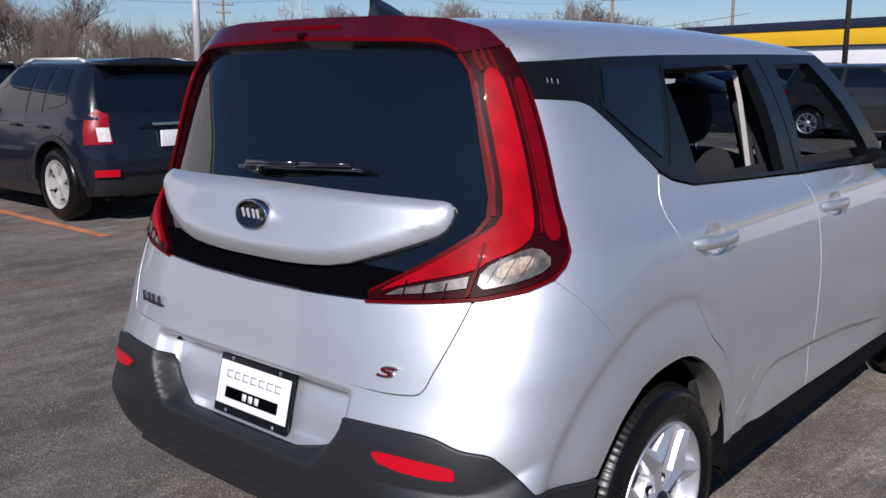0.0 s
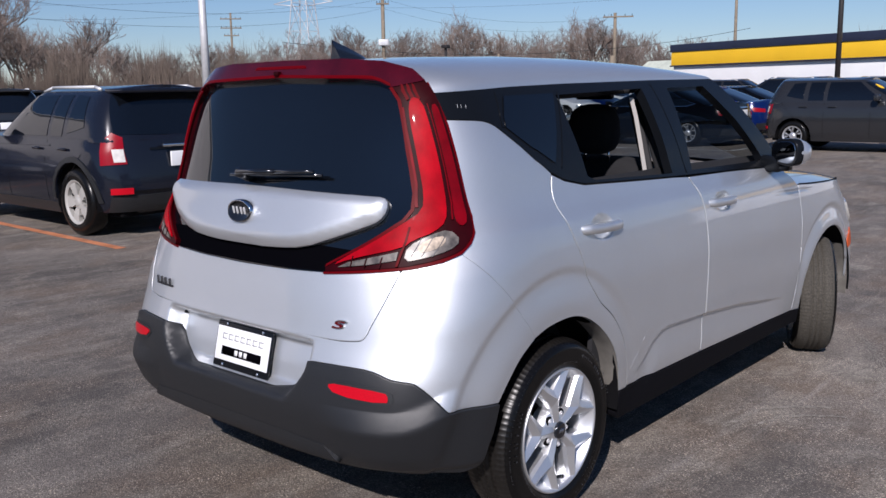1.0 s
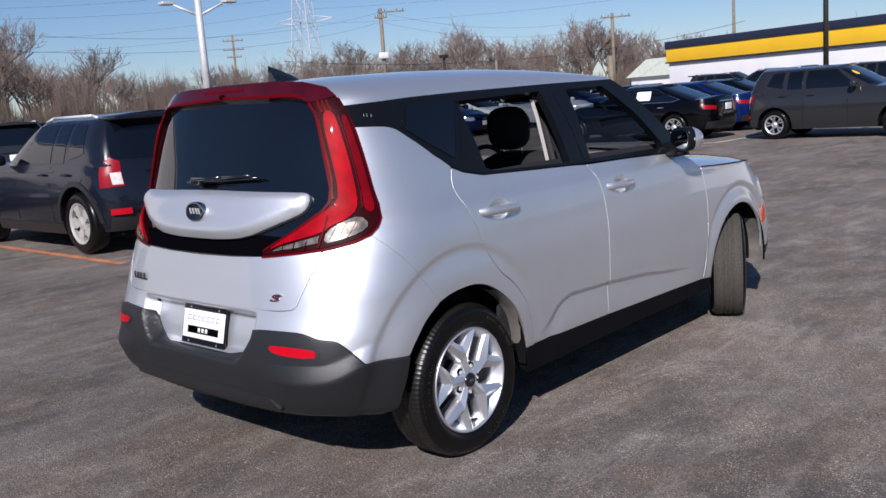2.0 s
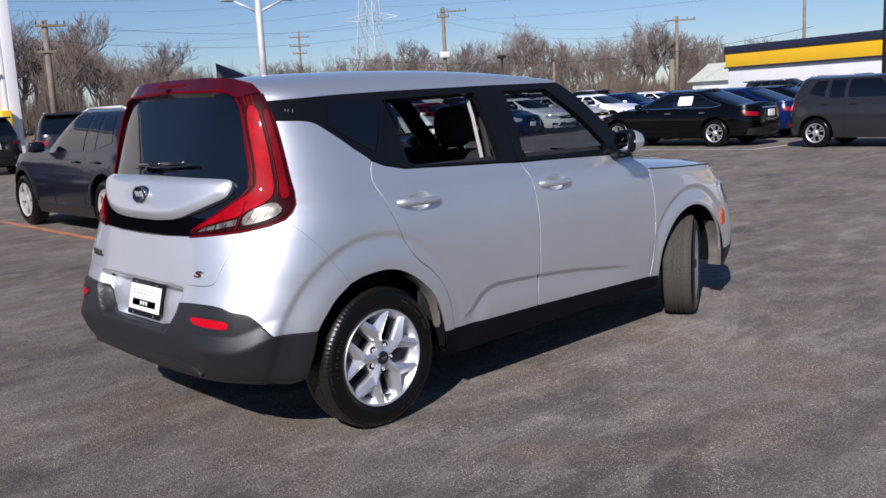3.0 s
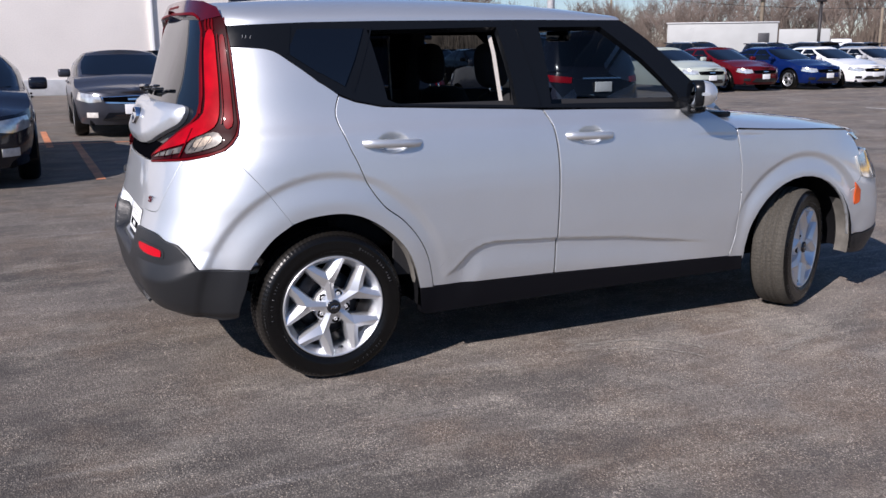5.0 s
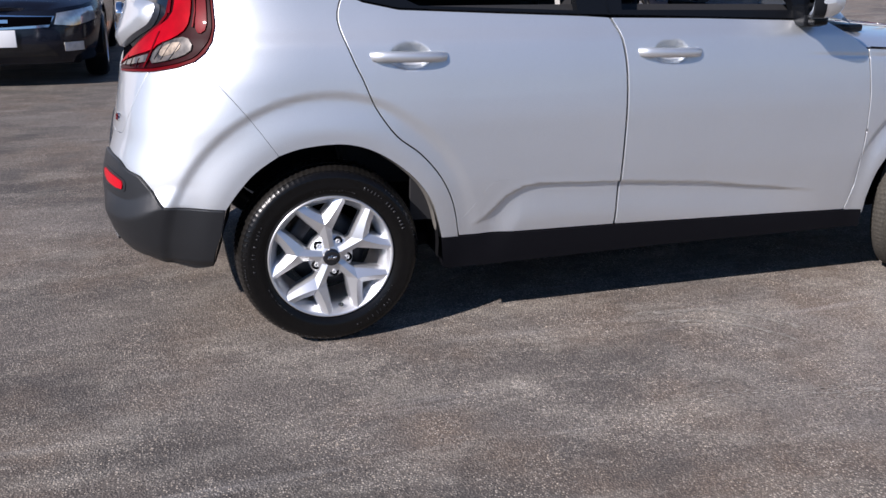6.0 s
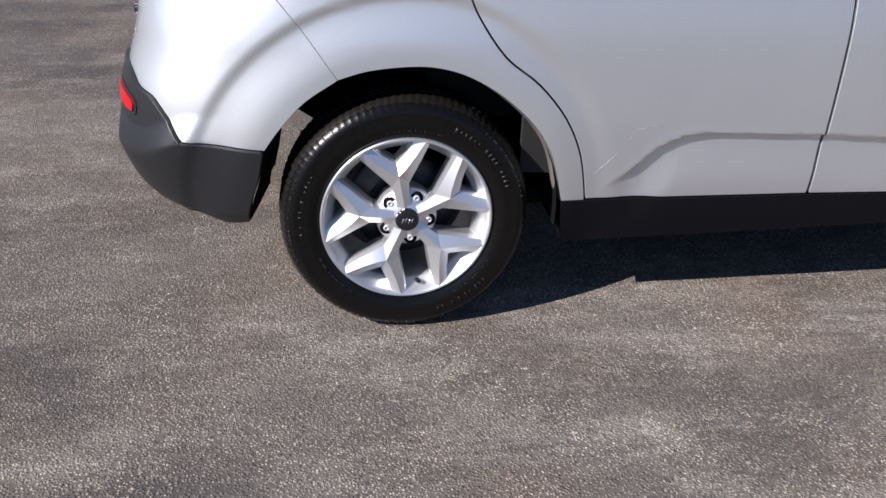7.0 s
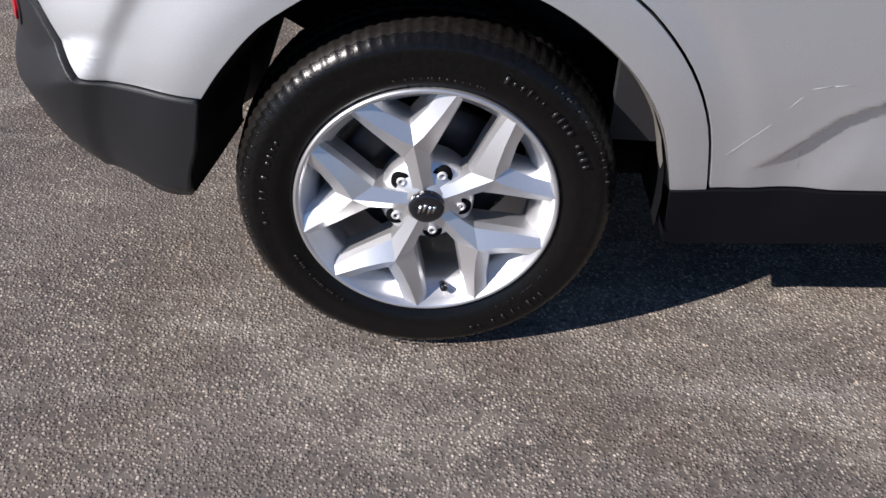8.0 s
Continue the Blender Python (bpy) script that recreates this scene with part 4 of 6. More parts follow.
plate = part("licence_plate", box(pc, (.008, .310, .160), .003, tiltp), M_TRIM, car, "black plate frame with a white dealer plate")
on_plate("plate_sheet", (-.0052, 0, .004), (.003, .296, .118), .001, M_PLATE, plate)
for k in range(7):
    for dz in (-.0085, .0085):
        on_plate("writing_bar", (-.0068, .102 - k * .034, .030 + dz), (.0012, .024, .0035), 0, M_PRINT, plate)
    on_plate("writing_bar", (-.0068, .112 - k * .034, .030), (.0012, .0035, .017), 0, M_PRINT, plate)
on_plate("writing_bar", (-.0072, 0, -.020), (.002, .22, .030), 0, M_FIELD, plate)
for k in range(3):
    on_plate("writing_bar", (-.0088, .026 - k * .026, -.020), (.002, .016, .018), 0, M_PLATE, plate)
for py in (-.10, .10):
    for pz in (-.070, .072):
        on_plate("plate_screw", (-.005, py, pz), (.005, .010, .010), .003, M_CHROME, plate)

# doors
belt_r = [(.148, 1.162), (.265, 1.138), (.60, 1.123), (.93, 1.110)]
rear_door = C_DOOR + belt_r + C_MID[::-1]
belt_f = [(1.035, 1.103), (1.4, 1.096), (1.81, 1.083), (1.95, 1.08)]
front_door = C_MID + belt_f[1:] + [(2.06, 1.02)] + C_FRONT[::-1]
for nm, outline_d, hx, hz in (("rear_door", rear_door, .285, .985), ("front_door", front_door, 1.262, .975)):
    rb = S.region(outline_d, .0068, shrink=.0058, soft=.0018, lip=.02)
    pr = both(nm, rb, M_SILVER, car)
    if nm == "rear_door":
        doors_right = pr[0]
    for sgn, door in zip((-1, 1), pr):
        y0 = .848
        hb = bmesh.new()
        rows = []
        for k in range(13):
            t = k / 12
            x = hx - .135 + .27 * t
            lift = .034 * math.sin(math.pi * min(1, max(0, t))) ** .35 + .004
            hh = .0185 * (1 - .22 * abs(2 * t - 1) ** 6)
            zc = hz + .006 * (1 - t)
            rows.append([(x, -(y0 + lift - .018), zc + hh), (x, -(y0 + lift), zc + hh * .86), (x, -(y0 + lift + .0025), zc), (x, -(y0 + lift), zc - hh * .86), (x, -(y0 + lift - .018), zc - hh), (x, -(y0 + lift - .018), zc + hh)])
        hb = grid_sheet(rows)
        for f in (rows[0], rows[-1]):
            try:
                hb.faces.new([hb.verts.new(c) for c in f[:5]])
            except ValueError:
                pass
        bmesh.ops.recalc_face_normals(hb, faces=hb.faces)
        if sgn > 0:
            hb = flipped(hb)
        part("handle", hb, M_SILVER, door)

# pale scratches low on the right rear door
for pts in ([(.476, .419), (.508, .454), (.532, .481)], [(.553, .512), (.566, .530)], [(.579, .545), (.610, .550), (.641, .552)], [(.603, .388), (.597, .423)]):
    b2 = bmesh.new()
    p = [S.point(x, z, .0004) for x, z in pts]
    for q, r in zip(p, p[1:]):
        add_tube(b2, q, r, .00026, .00026, 4)
    part("scratch", b2, M_SCRATCH, doors_right, "thin pale scratch in the paint")

# black window surround with the openings cut through
dlo = [(-.330, 1.386), (-.224, 1.379), (-.18, 1.371), (-.15, 1.357), (-.117, 1.333), (-.05, 1.284), (.015, 1.235), (.079, 1.193), (.148, 1.164), (.265, 1.140), (.60, 1.125), (.93, 1.112), (1.4, 1.098), (1.81, 1.085), (1.95, 1.082), (1.985, 1.12), (1.956, 1.165), (1.885, 1.225), (1.685, 1.405), (1.60, 1.47), (1.55, 1.502), (1.0, 1.499), (.3, 1.489), (-.063, 1.479), (-.330, 1.467)]
OPEN_R = [(.245, 1.450), (.868, 1.466), (.912, 1.124), (.335, 1.146), (.292, 1.164)]
OPEN_F = [(1.085, 1.466), (1.425, 1.470), (1.625, 1.318), (1.80, 1.150), (1.815, 1.115), (1.085, 1.124)]
frames = both("window_frame", S.region(dlo, .03, off=.002, lip=.035, holes=(OPEN_R, OPEN_F)), M_TRIM)
QW = [(-.060, 1.450), (.228, 1.455), (.165, 1.325), (.108, 1.222), (.02, 1.272), (-.105, 1.350), (-.10, 1.385)]
both("quarter_window", S.region(QW, .04, off=.006, lip=.004), M_GLASS_DARK)
# bright edge of the quarter light and the door frame's seams
for pts in ([(-.082, 1.468), (-.110, 1.352), (-.122, 1.352), (-.094, 1.468)], [(.270, 1.462), (.15, 1.20), (.143, 1.20), (.262, 1.462)], [(.965, 1.485), (1.035, 1.115), (1.030, 1.115), (.958, 1.485)]):
    both("trim_strip", S.region(pts, .05, off=.004, lip=.002), M_TRIM)
# small pale nicks in the black trim
for x, z in ((-.279, 1.424), (-.267, 1.423), (-.250, 1.421)):
    b2 = bmesh.new()
    add_tube(b2, S.point(S.at_x(x - .002, z - .006), z - .006, .003), S.point(S.at_x(x + .001, z + .006), z + .006, .003), .0008, .0008, 4)
    part("nick", b2, M_SCRATCH, frames[0], "small pale nick")
# glass of the far side
lp = S.region(OPEN_R, .08, off=-.02, lip=0)
part("side_window", flipped(lp), M_GLASS_TINT, car, "tinted side window")
lp = S.region(OPEN_F, .08, off=-.02, lip=0)
part("side_window", flipped(lp), M_GLASS_CLEAR, car, "clear side window")

# front wings, nose, sills
fa = arch(2.6, .335, .372, 186, 20, 16)
wing = FRONT_GAP + [(2.40, .958), (2.75, .944), (3.0, .926), (3.07, .88), (3.10, .78), (3.10, .70), (2.98, .60)] + [q for q in fa if q[0] < 2.97][::-1]
both("front_wing", S.region(wing, .010, shrink=G, soft=.0026), M_SILVER)
nose_side = [(2.98, .60), (3.10, .70), (3.11, .80), (3.14, .815), ("f", -.66, .80), ("f", -.4, .80), ("f", 0, .80)]
nose_low = [("f", 0, .40), ("f", -.5, .40), (3.14, .352), (2.99, .345)] + [(2.6 + .372 * math.cos(radians(g)), .335 + .372 * math.sin(radians(g))) for g in (4, 14, 24, 34)] + [(2.93, .56)]
ns = S.uz(nose_side + nose_low)
both("front_bumper", S.region([("u", *q) for q in ns], .03, shrink=G, soft=.0026), M_SILVER)
lowf = [(2.99, .342), (3.14, .348), ("f", -.5, .396), ("f", 0, .396), ("f", 0, .23), ("f", -.6, .23), (3.06, .235), (2.985, .26)]
both("front_bumper_lip", S.region(lowf, .03, off=.006), M_PLASTIC)
both("day_lamp", S.region([(3.09, .868), (3.02, .905), ("f", -.60, .885), ("f", -.40, .87), ("f", -.42, .845), ("f", -.66, .850)], .02, off=.008), M_HEAD, label="slim clear day lamp under the bonnet")
both("headlamp", S.region([(3.03, .800), (3.035, .73), (3.09, .65), ("f", -.62, .64), ("f", -.52, .70), ("f", -.52, .79)], .02, off=.010, round_it=1), M_HEAD, label="clear headlamp at the wing's front corner")
both("side_marker", S.region([(3.005, .645), (3.055, .60), (3.050, .53), (3.02, .52)], .02, off=.006), M_AMBER, label="amber side marker")
sill = [(.398, .352), (.461, .349), (1.08, .342), (2.132, .317), (2.215, .315), (2.225, .240), (1.3, .240), (.44, .226), (.405, .240)]
both("sill", S.region(sill, .03, off=.004, lip=.05), M_SILL, label="black plastic sill")
# bonnet
rows = []
for i in range(25):
    s = i / 24
    x = 2.13 + s * 1.08
    ze = table([(2.13, .976), (2.4, .962), (2.75, .948), (3.0, .930), (3.3, .88)], x)
    yh = S.half(min(x, 3.17), ze) - .002
    zc = ze + .085 * (1 - s * .75)
    row = []
    for j in range(21):
        v = -1 + j / 10
        row.append((x + .20 * s * (1 - v * v) - .02 * (1 - s), v * yh, ze + (zc - ze) * (1 - abs(v) ** 2.6) ** .8))
    rows.append(row)
part("bonnet", grid_sheet(rows), M_SILVER, car)
shut = [(2.14, .972), (2.4, .958), (2.75, .944), (3.0, .926)]
both("bonnet_gap", S.region(shut + [(x, z + .006) for x, z in shut[::-1]], .04, off=.0025, lip=.002), M_LINER, label="dark shut line along the bonnet")
# windscreen, cowl, roof
ZE = [(-.43, 1.460), (-.33, 1.466), (0, 1.478), (.3, 1.488), (1.0, 1.498), (1.55, 1.501)]
ZC = [(-.44, 1.570), (-.3, 1.582), (0, 1.598), (.4, 1.606), (.8, 1.603), (1.15, 1.588), (1.4, 1.566), (1.6, 1.538)]


def roof_point(x, v, drop=0.0):
    ze, zc = table(ZE, x) - drop, table(ZC, x) - drop
    return Vector((x, v * (S.half(x, ze) - drop), ze + (zc - ze) * math.sqrt(max(0, 1 - abs(v) ** 3))))


def roof_rows(drop=0.0, nx=44, ny=41):
    rows = []
    for i in range(nx + 1):
        row = []
        for j in range(ny + 1):
            v = math.sin((-1 + 2 * j / ny) * math.pi / 2)
            x0, x1 = -.425 + .085 * abs(v) ** 5 + drop, 1.55 + .05 * (1 - v * v)
            row.append(roof_point(x0 + (x1 - x0) * i / nx, v, drop))
        rows.append(row)
    return rows


part("roof", grid_sheet(roof_rows()), M_SILVER, car)
part("headliner", grid_sheet(roof_rows(.03, 12, 14)), M_CABIN, car)
rows = []
for i in range(13):
    s = i / 12
    row = []
    for j in range(17):
        v = -1 + j / 8
        top, bot = roof_point(1.55 + .05 * (1 - v * v), v), Vector((2.12 + .26 * (1 - v * v), v * .76, 1.055))
        c = top.lerp(bot, s)
        c.z += .02 * math.sin(math.pi * s)
        row.append(c)
    rows.append(row)
part("windscreen", grid_sheet(rows), M_GLASS_CLEAR, car, "clear windscreen")
cowl = bmesh.new()
add_box(cowl, (2.16, 0, 1.030), (.20, 1.34, .03), .01)
add_tube(cowl, (2.02, -.60, 1.075), (2.16, -.1, 1.09), .010, .008, 6)
add_tube(cowl, (2.02, .2, 1.085), (2.20, .55, 1.08), .010, .008, 6)
part("cowl", cowl, M_TRIM, car)
# roof aerial
rows = []
for i in range(9):
    s = i / 8
    h = .074 * (1 - s) ** .85
    x = -.18 + .155 * s
    zb = roof_point(x, 0).z - .004
    tip = .018 * (1 - s)
    rows.append([(x, -.032 * (1 - .6 * s), zb), (x - tip * .4, -.014 * (1 - .5 * s), zb + h * .5), (x - tip, 0, zb + h + .004), (x - tip * .4, .014 * (1 - .5 * s), zb + h * .5), (x, .032 * (1 - .6 * s), zb)])
bm = grid_sheet(rows)
bm.faces.new([bm.verts.new(c) for c in rows[0]])
part("roof_aerial", bm, M_BLACK, car, "black shark-fin aerial")
# door mirrors: rounded silver cap, black bezel with the glass, black foot
def round_plate(xc, yc, zc, hy, hz, x0, x1, e=3.0, n=40):
    ring = []
    for k in range(n):
        g = 2 * math.pi * k / n
        c, s = math.cos(g), math.sin(g)
        r = (abs(c) ** e + abs(s) ** e) ** (-1 / e)
        ring.append((yc + hy * r * c, zc + hz * r * s * (1 - .10 * c)))
    rows = [[(x0, yc + (y - yc) * f, zc + (z - zc) * f) for y, z in ring + ring[:1]] for f in (.0, .93)] + [[(x, yc + (y - yc) * f, zc + (z - zc) * f) for y, z in ring + ring[:1]] for x, f in ((x0 + .004, 1.0), (x1, 1.0))]
    bm = grid_sheet(rows)
    bmesh.ops.remove_doubles(bm, verts=bm.verts, dist=1e-5)
    bmesh.ops.recalc_face_normals(bm, faces=bm.faces)
    return bm


MX, MZ = 1.822, 1.158
for sgn in (-1, 1):
    rows = []
    for i in range(13):
        s = i / 12
        r = (1 - abs(2 * s - 1) ** 3.2) ** (1 / 3.2)
        r = max(r, .12)
        yy = .845 + .165 * s
        rows.append([(MX + (.078 if math.cos(g) > 0 else .022) * (.35 + .65 * r) * math.cos(g), -yy, MZ + .063 * r * math.copysign(abs(math.sin(g)) ** .8, math.sin(g))) for g in [k * math.pi / 10 for k in range(21)]])
    bm = grid_sheet(rows)
    for rw in (rows[0], rows[-1]):
        bm.faces.new([bm.verts.new(c) for c in rw[:-1]])
    bmesh.ops.recalc_face_normals(bm, faces=bm.faces)
    mir = part("door_mirror", bm if sgn < 0 else flipped(bm), M_SILVER, car, "silver door mirror with a black base")
    part("mirror_bezel", round_plate(MX, sgn * .928, MZ, .082, .063, MX - .038, MX + .004), M_TRIM, mir)
    part("mirror_glass", round_plate(MX, sgn * .930, MZ, .071, .052, MX - .041, MX - .03), M_MIRROR, mir)
    turn = Matrix.Translation((MX, sgn * .93, MZ)) @ Matrix.Rotation(sgn * radians(24), 4, "Z") @ Matrix.Translation((-MX, -sgn * .93, -MZ))
    for o in (mir, *mir.children):
        o.data.transform(turn)
    b2 = bmesh.new()
    add_box(b2, (MX + .03, sgn * .835, MZ - .060), (.095, .11, .08), .02)
    add_box(b2, (MX + .02, sgn * .885, MZ - .074), (.06, .09, .034), .012)
    part("mirror_base", b2, M_TRIM, mir)

# inner skin behind the gaps, wheel housings, floor
inner = [("y", 0, .27), ("y", -.5, .27), (-.45, .30), (-.38, .40), (-.39, .52), (-.30, .64), (-.16, .74), (0, .77), (.16, .75), (.32, .64), (.42, .50), (.44, .27), (2.17, .25), (2.17, .46), (2.28, .64), (2.44, .75), (2.6, .775), (2.76, .75), (2.92, .64), (3.03, .46), (3.03, .27), ("f", -.4, .27), ("f", 0, .27), ("f", 0, .80), (3.0, .86), (2.1, 1.0), (1.9, 1.05), (.25, 1.10), (.05, 1.15), (-.13, 1.30), (-.22, 1.36), (-.33, 1.45), ("y", -.40, 1.50), ("y", 0, 1.50)]
both("inner_skin", S.region(inner, .06, off=-.045, lip=0), M_LINER)
for wx in (0.0, 2.6):
    rows = []
    for k in range(19):
        g = radians(-8 + (154 if wx == 0 else 175) * k / 18)
        rows.append([(wx + r * math.cos(g), y, .335 + r * math.sin(g)) for r, y in ((.385, -.872), (.392, -.80), (.395, -.68), (.39, -.56), (.18, -.55))])
    both("wheel_housing", grid_sheet(rows), M_LINER)
for sgn in (-1, 1):
    rows = []
    for q in ARCH_B[-15:]:
        p = S.point(q[1], q[2], -.003)
        r = Vector((p.x, 0, p.z - .335)).normalized()
        rows.append([(v.x, v.y if sgn < 0 else -v.y, v.z) for v in (p, p - r * .004 + Vector((0, .012, 0)), p - r * .007 + Vector((0, .035, 0)), p - r * .004 + Vector((0, .075, 0)))])
    part("arch_flange", grid_sheet(rows), M_DUST, car, "dusty pale liner inside the wheel arch")
# black liner that turns in from the rear arch's trailing edge and the bumper's end
for sgn in (-1, 1):
    rows = []
    for q in (chain([(-.390, .311), (-.362, .42), (-.341, .513)]) + ARCH_A[1:] + ARCH_B[1:6]):
        p = S.point(q[1], q[2], -.001)
        r = Vector((p.x, 0, p.z - .335)).normalized()
        rows.append([(v.x, -sgn * v.y, v.z) for v in (p, p - r * .003 + Vector((0, .02, 0)), p - r * .018 + Vector((0, .10, 0)), p - r * .042 + Vector((0, .24, 0)))])
    part("arch_liner", grid_sheet(rows), M_LINER, car, "black liner inside the wheel arch")
# dusty liner before the front wheels
for sgn in (-1, 1):
    rows = [[(2.6 + r * math.cos(radians(g)), sgn * y, .335 + r * math.sin(radians(g))) for r, y in ((.376, .862), (.381, .845), (.385, .81), (.384, .765))] for g in range(-12, 40, 6)]
    part("splash_guard", grid_sheet(rows), M_DUST, car, "dusty grey liner before the wheel")
part("floor_pan", box((1.55, 0, .30), (3.2, 1.40, .06), .02), M_LINER, car)
tank = bmesh.new()
add_tube(tank, (-.41, -.42, .335), (-.41, .40, .335), .08, .08, 16)
add_tube(tank, (-.05, .62, .33), (-.05, -.62, .33), .045, .045, 10)
part("rear_axle", tank, M_STEEL, car)
# cabin: door cards, pillars, seats, dashboard, belt
both("door_card", S.region([(.30, .40), (1.0, .36), (2.0, .36), (2.0, 1.15), (1.05, 1.160), (.30, 1.160)], .1, off=-.075, lip=.02), M_CABIN)
for sgn in (-1, 1):
    b2 = bmesh.new()
    rows = [[(x + dx, sgn * (yy + dx * .8), zz) for dx in (0, .007, .014)] for x, yy, zz in ((.842, .632, 1.43), (.856, .648, 1.35), (.866, .664, 1.25), (.885, .688, 1.08))]
    part("pillar_trim", grid_sheet(rows), M_GREY, car, "pale grey pillar trim")
    b2 = bmesh.new()
    add_box(b2, (1.02, sgn * .655, 1.28), (.09, .04, .42), .01, Matrix.Rotation(sgn * .30, 4, "X"))
    part("centre_pillar", b2, M_CABIN, car)
for sgn in (-1, 1):
    y = sgn * .37
    b2 = bmesh.new()
    add_pillow(b2, (1.12, y, .86), (.17, .52, .62), 4.5, Matrix.Rotation(-.16, 4, "Y"))
    add_box(b2, (1.36, y, .58), (.52, .50, .16), .05, None, 3)
    seat = part("front_seat", b2, M_CLOTH, car, "black cloth front seat")
    b2 = bmesh.new()
    add_pillow(b2, (1.00, y, 1.292), (.125, .235, .220), 3.0, Matrix.Rotation(-.1, 4, "Y"))
    part("headrest", b2, M_CLOTH, seat)
    for dy in (-.06, .06):
        b2 = bmesh.new()
        add_tube(b2, (1.03, y + dy, 1.10), (1.015, y + dy, 1.24), .006, .006, 8)
        part("headrest_post", b2, M_CHROME, seat)
b2 = bmesh.new()
add_box(b2, (.12, 0, .82), (.15, 1.30, .56), .05, Matrix.Rotation(-.2, 4, "Y"), 3)
add_box(b2, (.42, 0, .58), (.55, 1.30, .16), .05, None, 3)
bench = part("rear_bench", b2, M_CLOTH, car, "black cloth rear bench")
for y in (-.40, .40):
    b2 = bmesh.new()
    add_pillow(b2, (.04, y, 1.15), (.11, .27, .14), 3.0)
    part("headrest", b2, M_CLOTH, bench)
b2 = bmesh.new()
add_box(b2, (1.98, 0, .95), (.40, 1.36, .18), .05)
add_box(b2, (1.84, 0, 1.04), (.06, .24, .13), .01)
part("dashboard", b2, M_CABIN, car)
rows = []
for k in range(29):
    g = 2 * math.pi * k / 28
    c = Vector((1.66 + .06 * math.sin(g), .37 + .18 * math.cos(g), .98 + .17 * math.sin(g)))
    out = Vector((.06 * math.sin(g), .18 * math.cos(g), .17 * math.sin(g))).normalized()
    rows.append([c + out * .015 * math.cos(h) + Vector((-.94, 0, .34)) * .015 * math.sin(h) for h in [j * math.pi / 4 for j in range(9)]])
b2 = grid_sheet(rows)
bmesh.ops.remove_doubles(b2, verts=b2.verts, dist=1e-5)
steering = part("steering_wheel", b2, M_CABIN, car)
part("steering_hub", box((1.68, .37, .98), (.05, .12, .10), .02), M_CABIN, steering)
part("rear_view_mirror", box((1.62, .02, 1.44), (.03, .22, .06), .012), M_BLACK, car)
b2 = bmesh.new()
add_box(b2, (.97, -.655, 1.12), (.012, .045, .62), 0, Matrix.Rotation(-.30, 4, "X") @ Matrix.Rotation(.08, 4, "Y"))
part("seat_belt", b2, M_CABIN, car)

# wheels: the master is the rear right one, the front pair is turned to its left
w = lug_wheel(car, -1, pose(0, 0, .3180))


def wheel_copy(src, m):
    made = {}
    for o in (src, *src.children_recursive):
        made[o] = o.copy()
        scene.collection.objects.link(made[o])
        made[o].parent = made.get(o.parent, o.parent)
    made[src].matrix_local = m
    return made[src]


STEER = 27
wheel_copy(w, pose(0, 0, .3180, 0, 35, 180))
front = wheel_copy(w, pose(2.6, -.77, .3180, 0, 0, STEER) @ pose(0, .77, 0, 0, 20, 0))
for o in front.children:
    if o.name.startswith("tyre"):
        o.data = o.data.copy()
        o.data.materials[1] = M_TREAD
wheel_copy(front, pose(2.6, .77, .3180, 0, 0, STEER + 180) @ pose(0, .77, 0, 0, 50, 0))


# ---- the other cars of the lot ----
def make_plain_wheel(spoke_at):
    """Tyre, rim with its spokes in one piece, and the dark drum behind. spoke_at: is a spoke at this angle (degrees from its axis) and radius?"""
    tyre = lathe([(.20, -.10), (.24, -.115), (.29, -.11), (.318, -.085), (.326, -.05), (.326, .05), (.318, .085), (.29, .11), (.20, .10)], 32)
    rings = [(.0, -.098), (.03, -.096), (.045, -.086), (.07, -.080), (.10, -.086), (.13, -.090), (.16, -.092), (.188, -.092), (.205, -.106), (.214, -.108)]
    n = 60
    rim = bmesh.new()
    vs = [[rim.verts.new((r * math.cos(2 * math.pi * k / n), y, r * math.sin(2 * math.pi * k / n))) for k in range(n)] if r else [rim.verts.new((0, y, 0))] * n for r, y in rings]
    for j in range(len(rings) - 1):
        rm = (rings[j][0] + rings[j + 1][0]) / 2
        for k in range(n):
            g = (360 * (k + .5) / n) % 72 - 36
            if .07 < rm < .188 and not spoke_at(abs(g), rm):
                continue
            q = (k + 1) % n
            f = [vs[j][k], vs[j][q], vs[j + 1][q], vs[j + 1][k]]
            rim.faces.new(f if j else [f[0], f[2], f[3]])
    ext = bmesh.ops.extrude_edge_only(rim, edges=[ed for ed in rim.edges if ed.is_boundary])
    for v in ext["geom"]:
        if isinstance(v, bmesh.types.BMVert):
            v.co.y += .05
    bmesh.ops.recalc_face_normals(rim, faces=rim.faces)
    dark = lathe([(.0, .0), (.19, .0)], 24)
    out = []
    for b, nm, m in ((tyre, "tyre", M_TYRE), (rim, "wheel", M_ALLOY), (dark, "brake_disc", M_LINER)):
        d = bpy.data.meshes.new(nm)
        for f in b.faces:
            f.smooth = nm == "tyre"
        b.to_mesh(d)
        b.free()
        d.materials.append(m)
        out.append(d)
    return out


WHEEL_MESHES = make_plain_wheel(lambda g, r: 3 + (r - .07) * 60 < g < 9 + (r - .07) * 90)
FAT_MESHES = make_plain_wheel(lambda g, r: g < 25 - (r - .07) * 55)
FAT_MESHES[1].materials.clear()


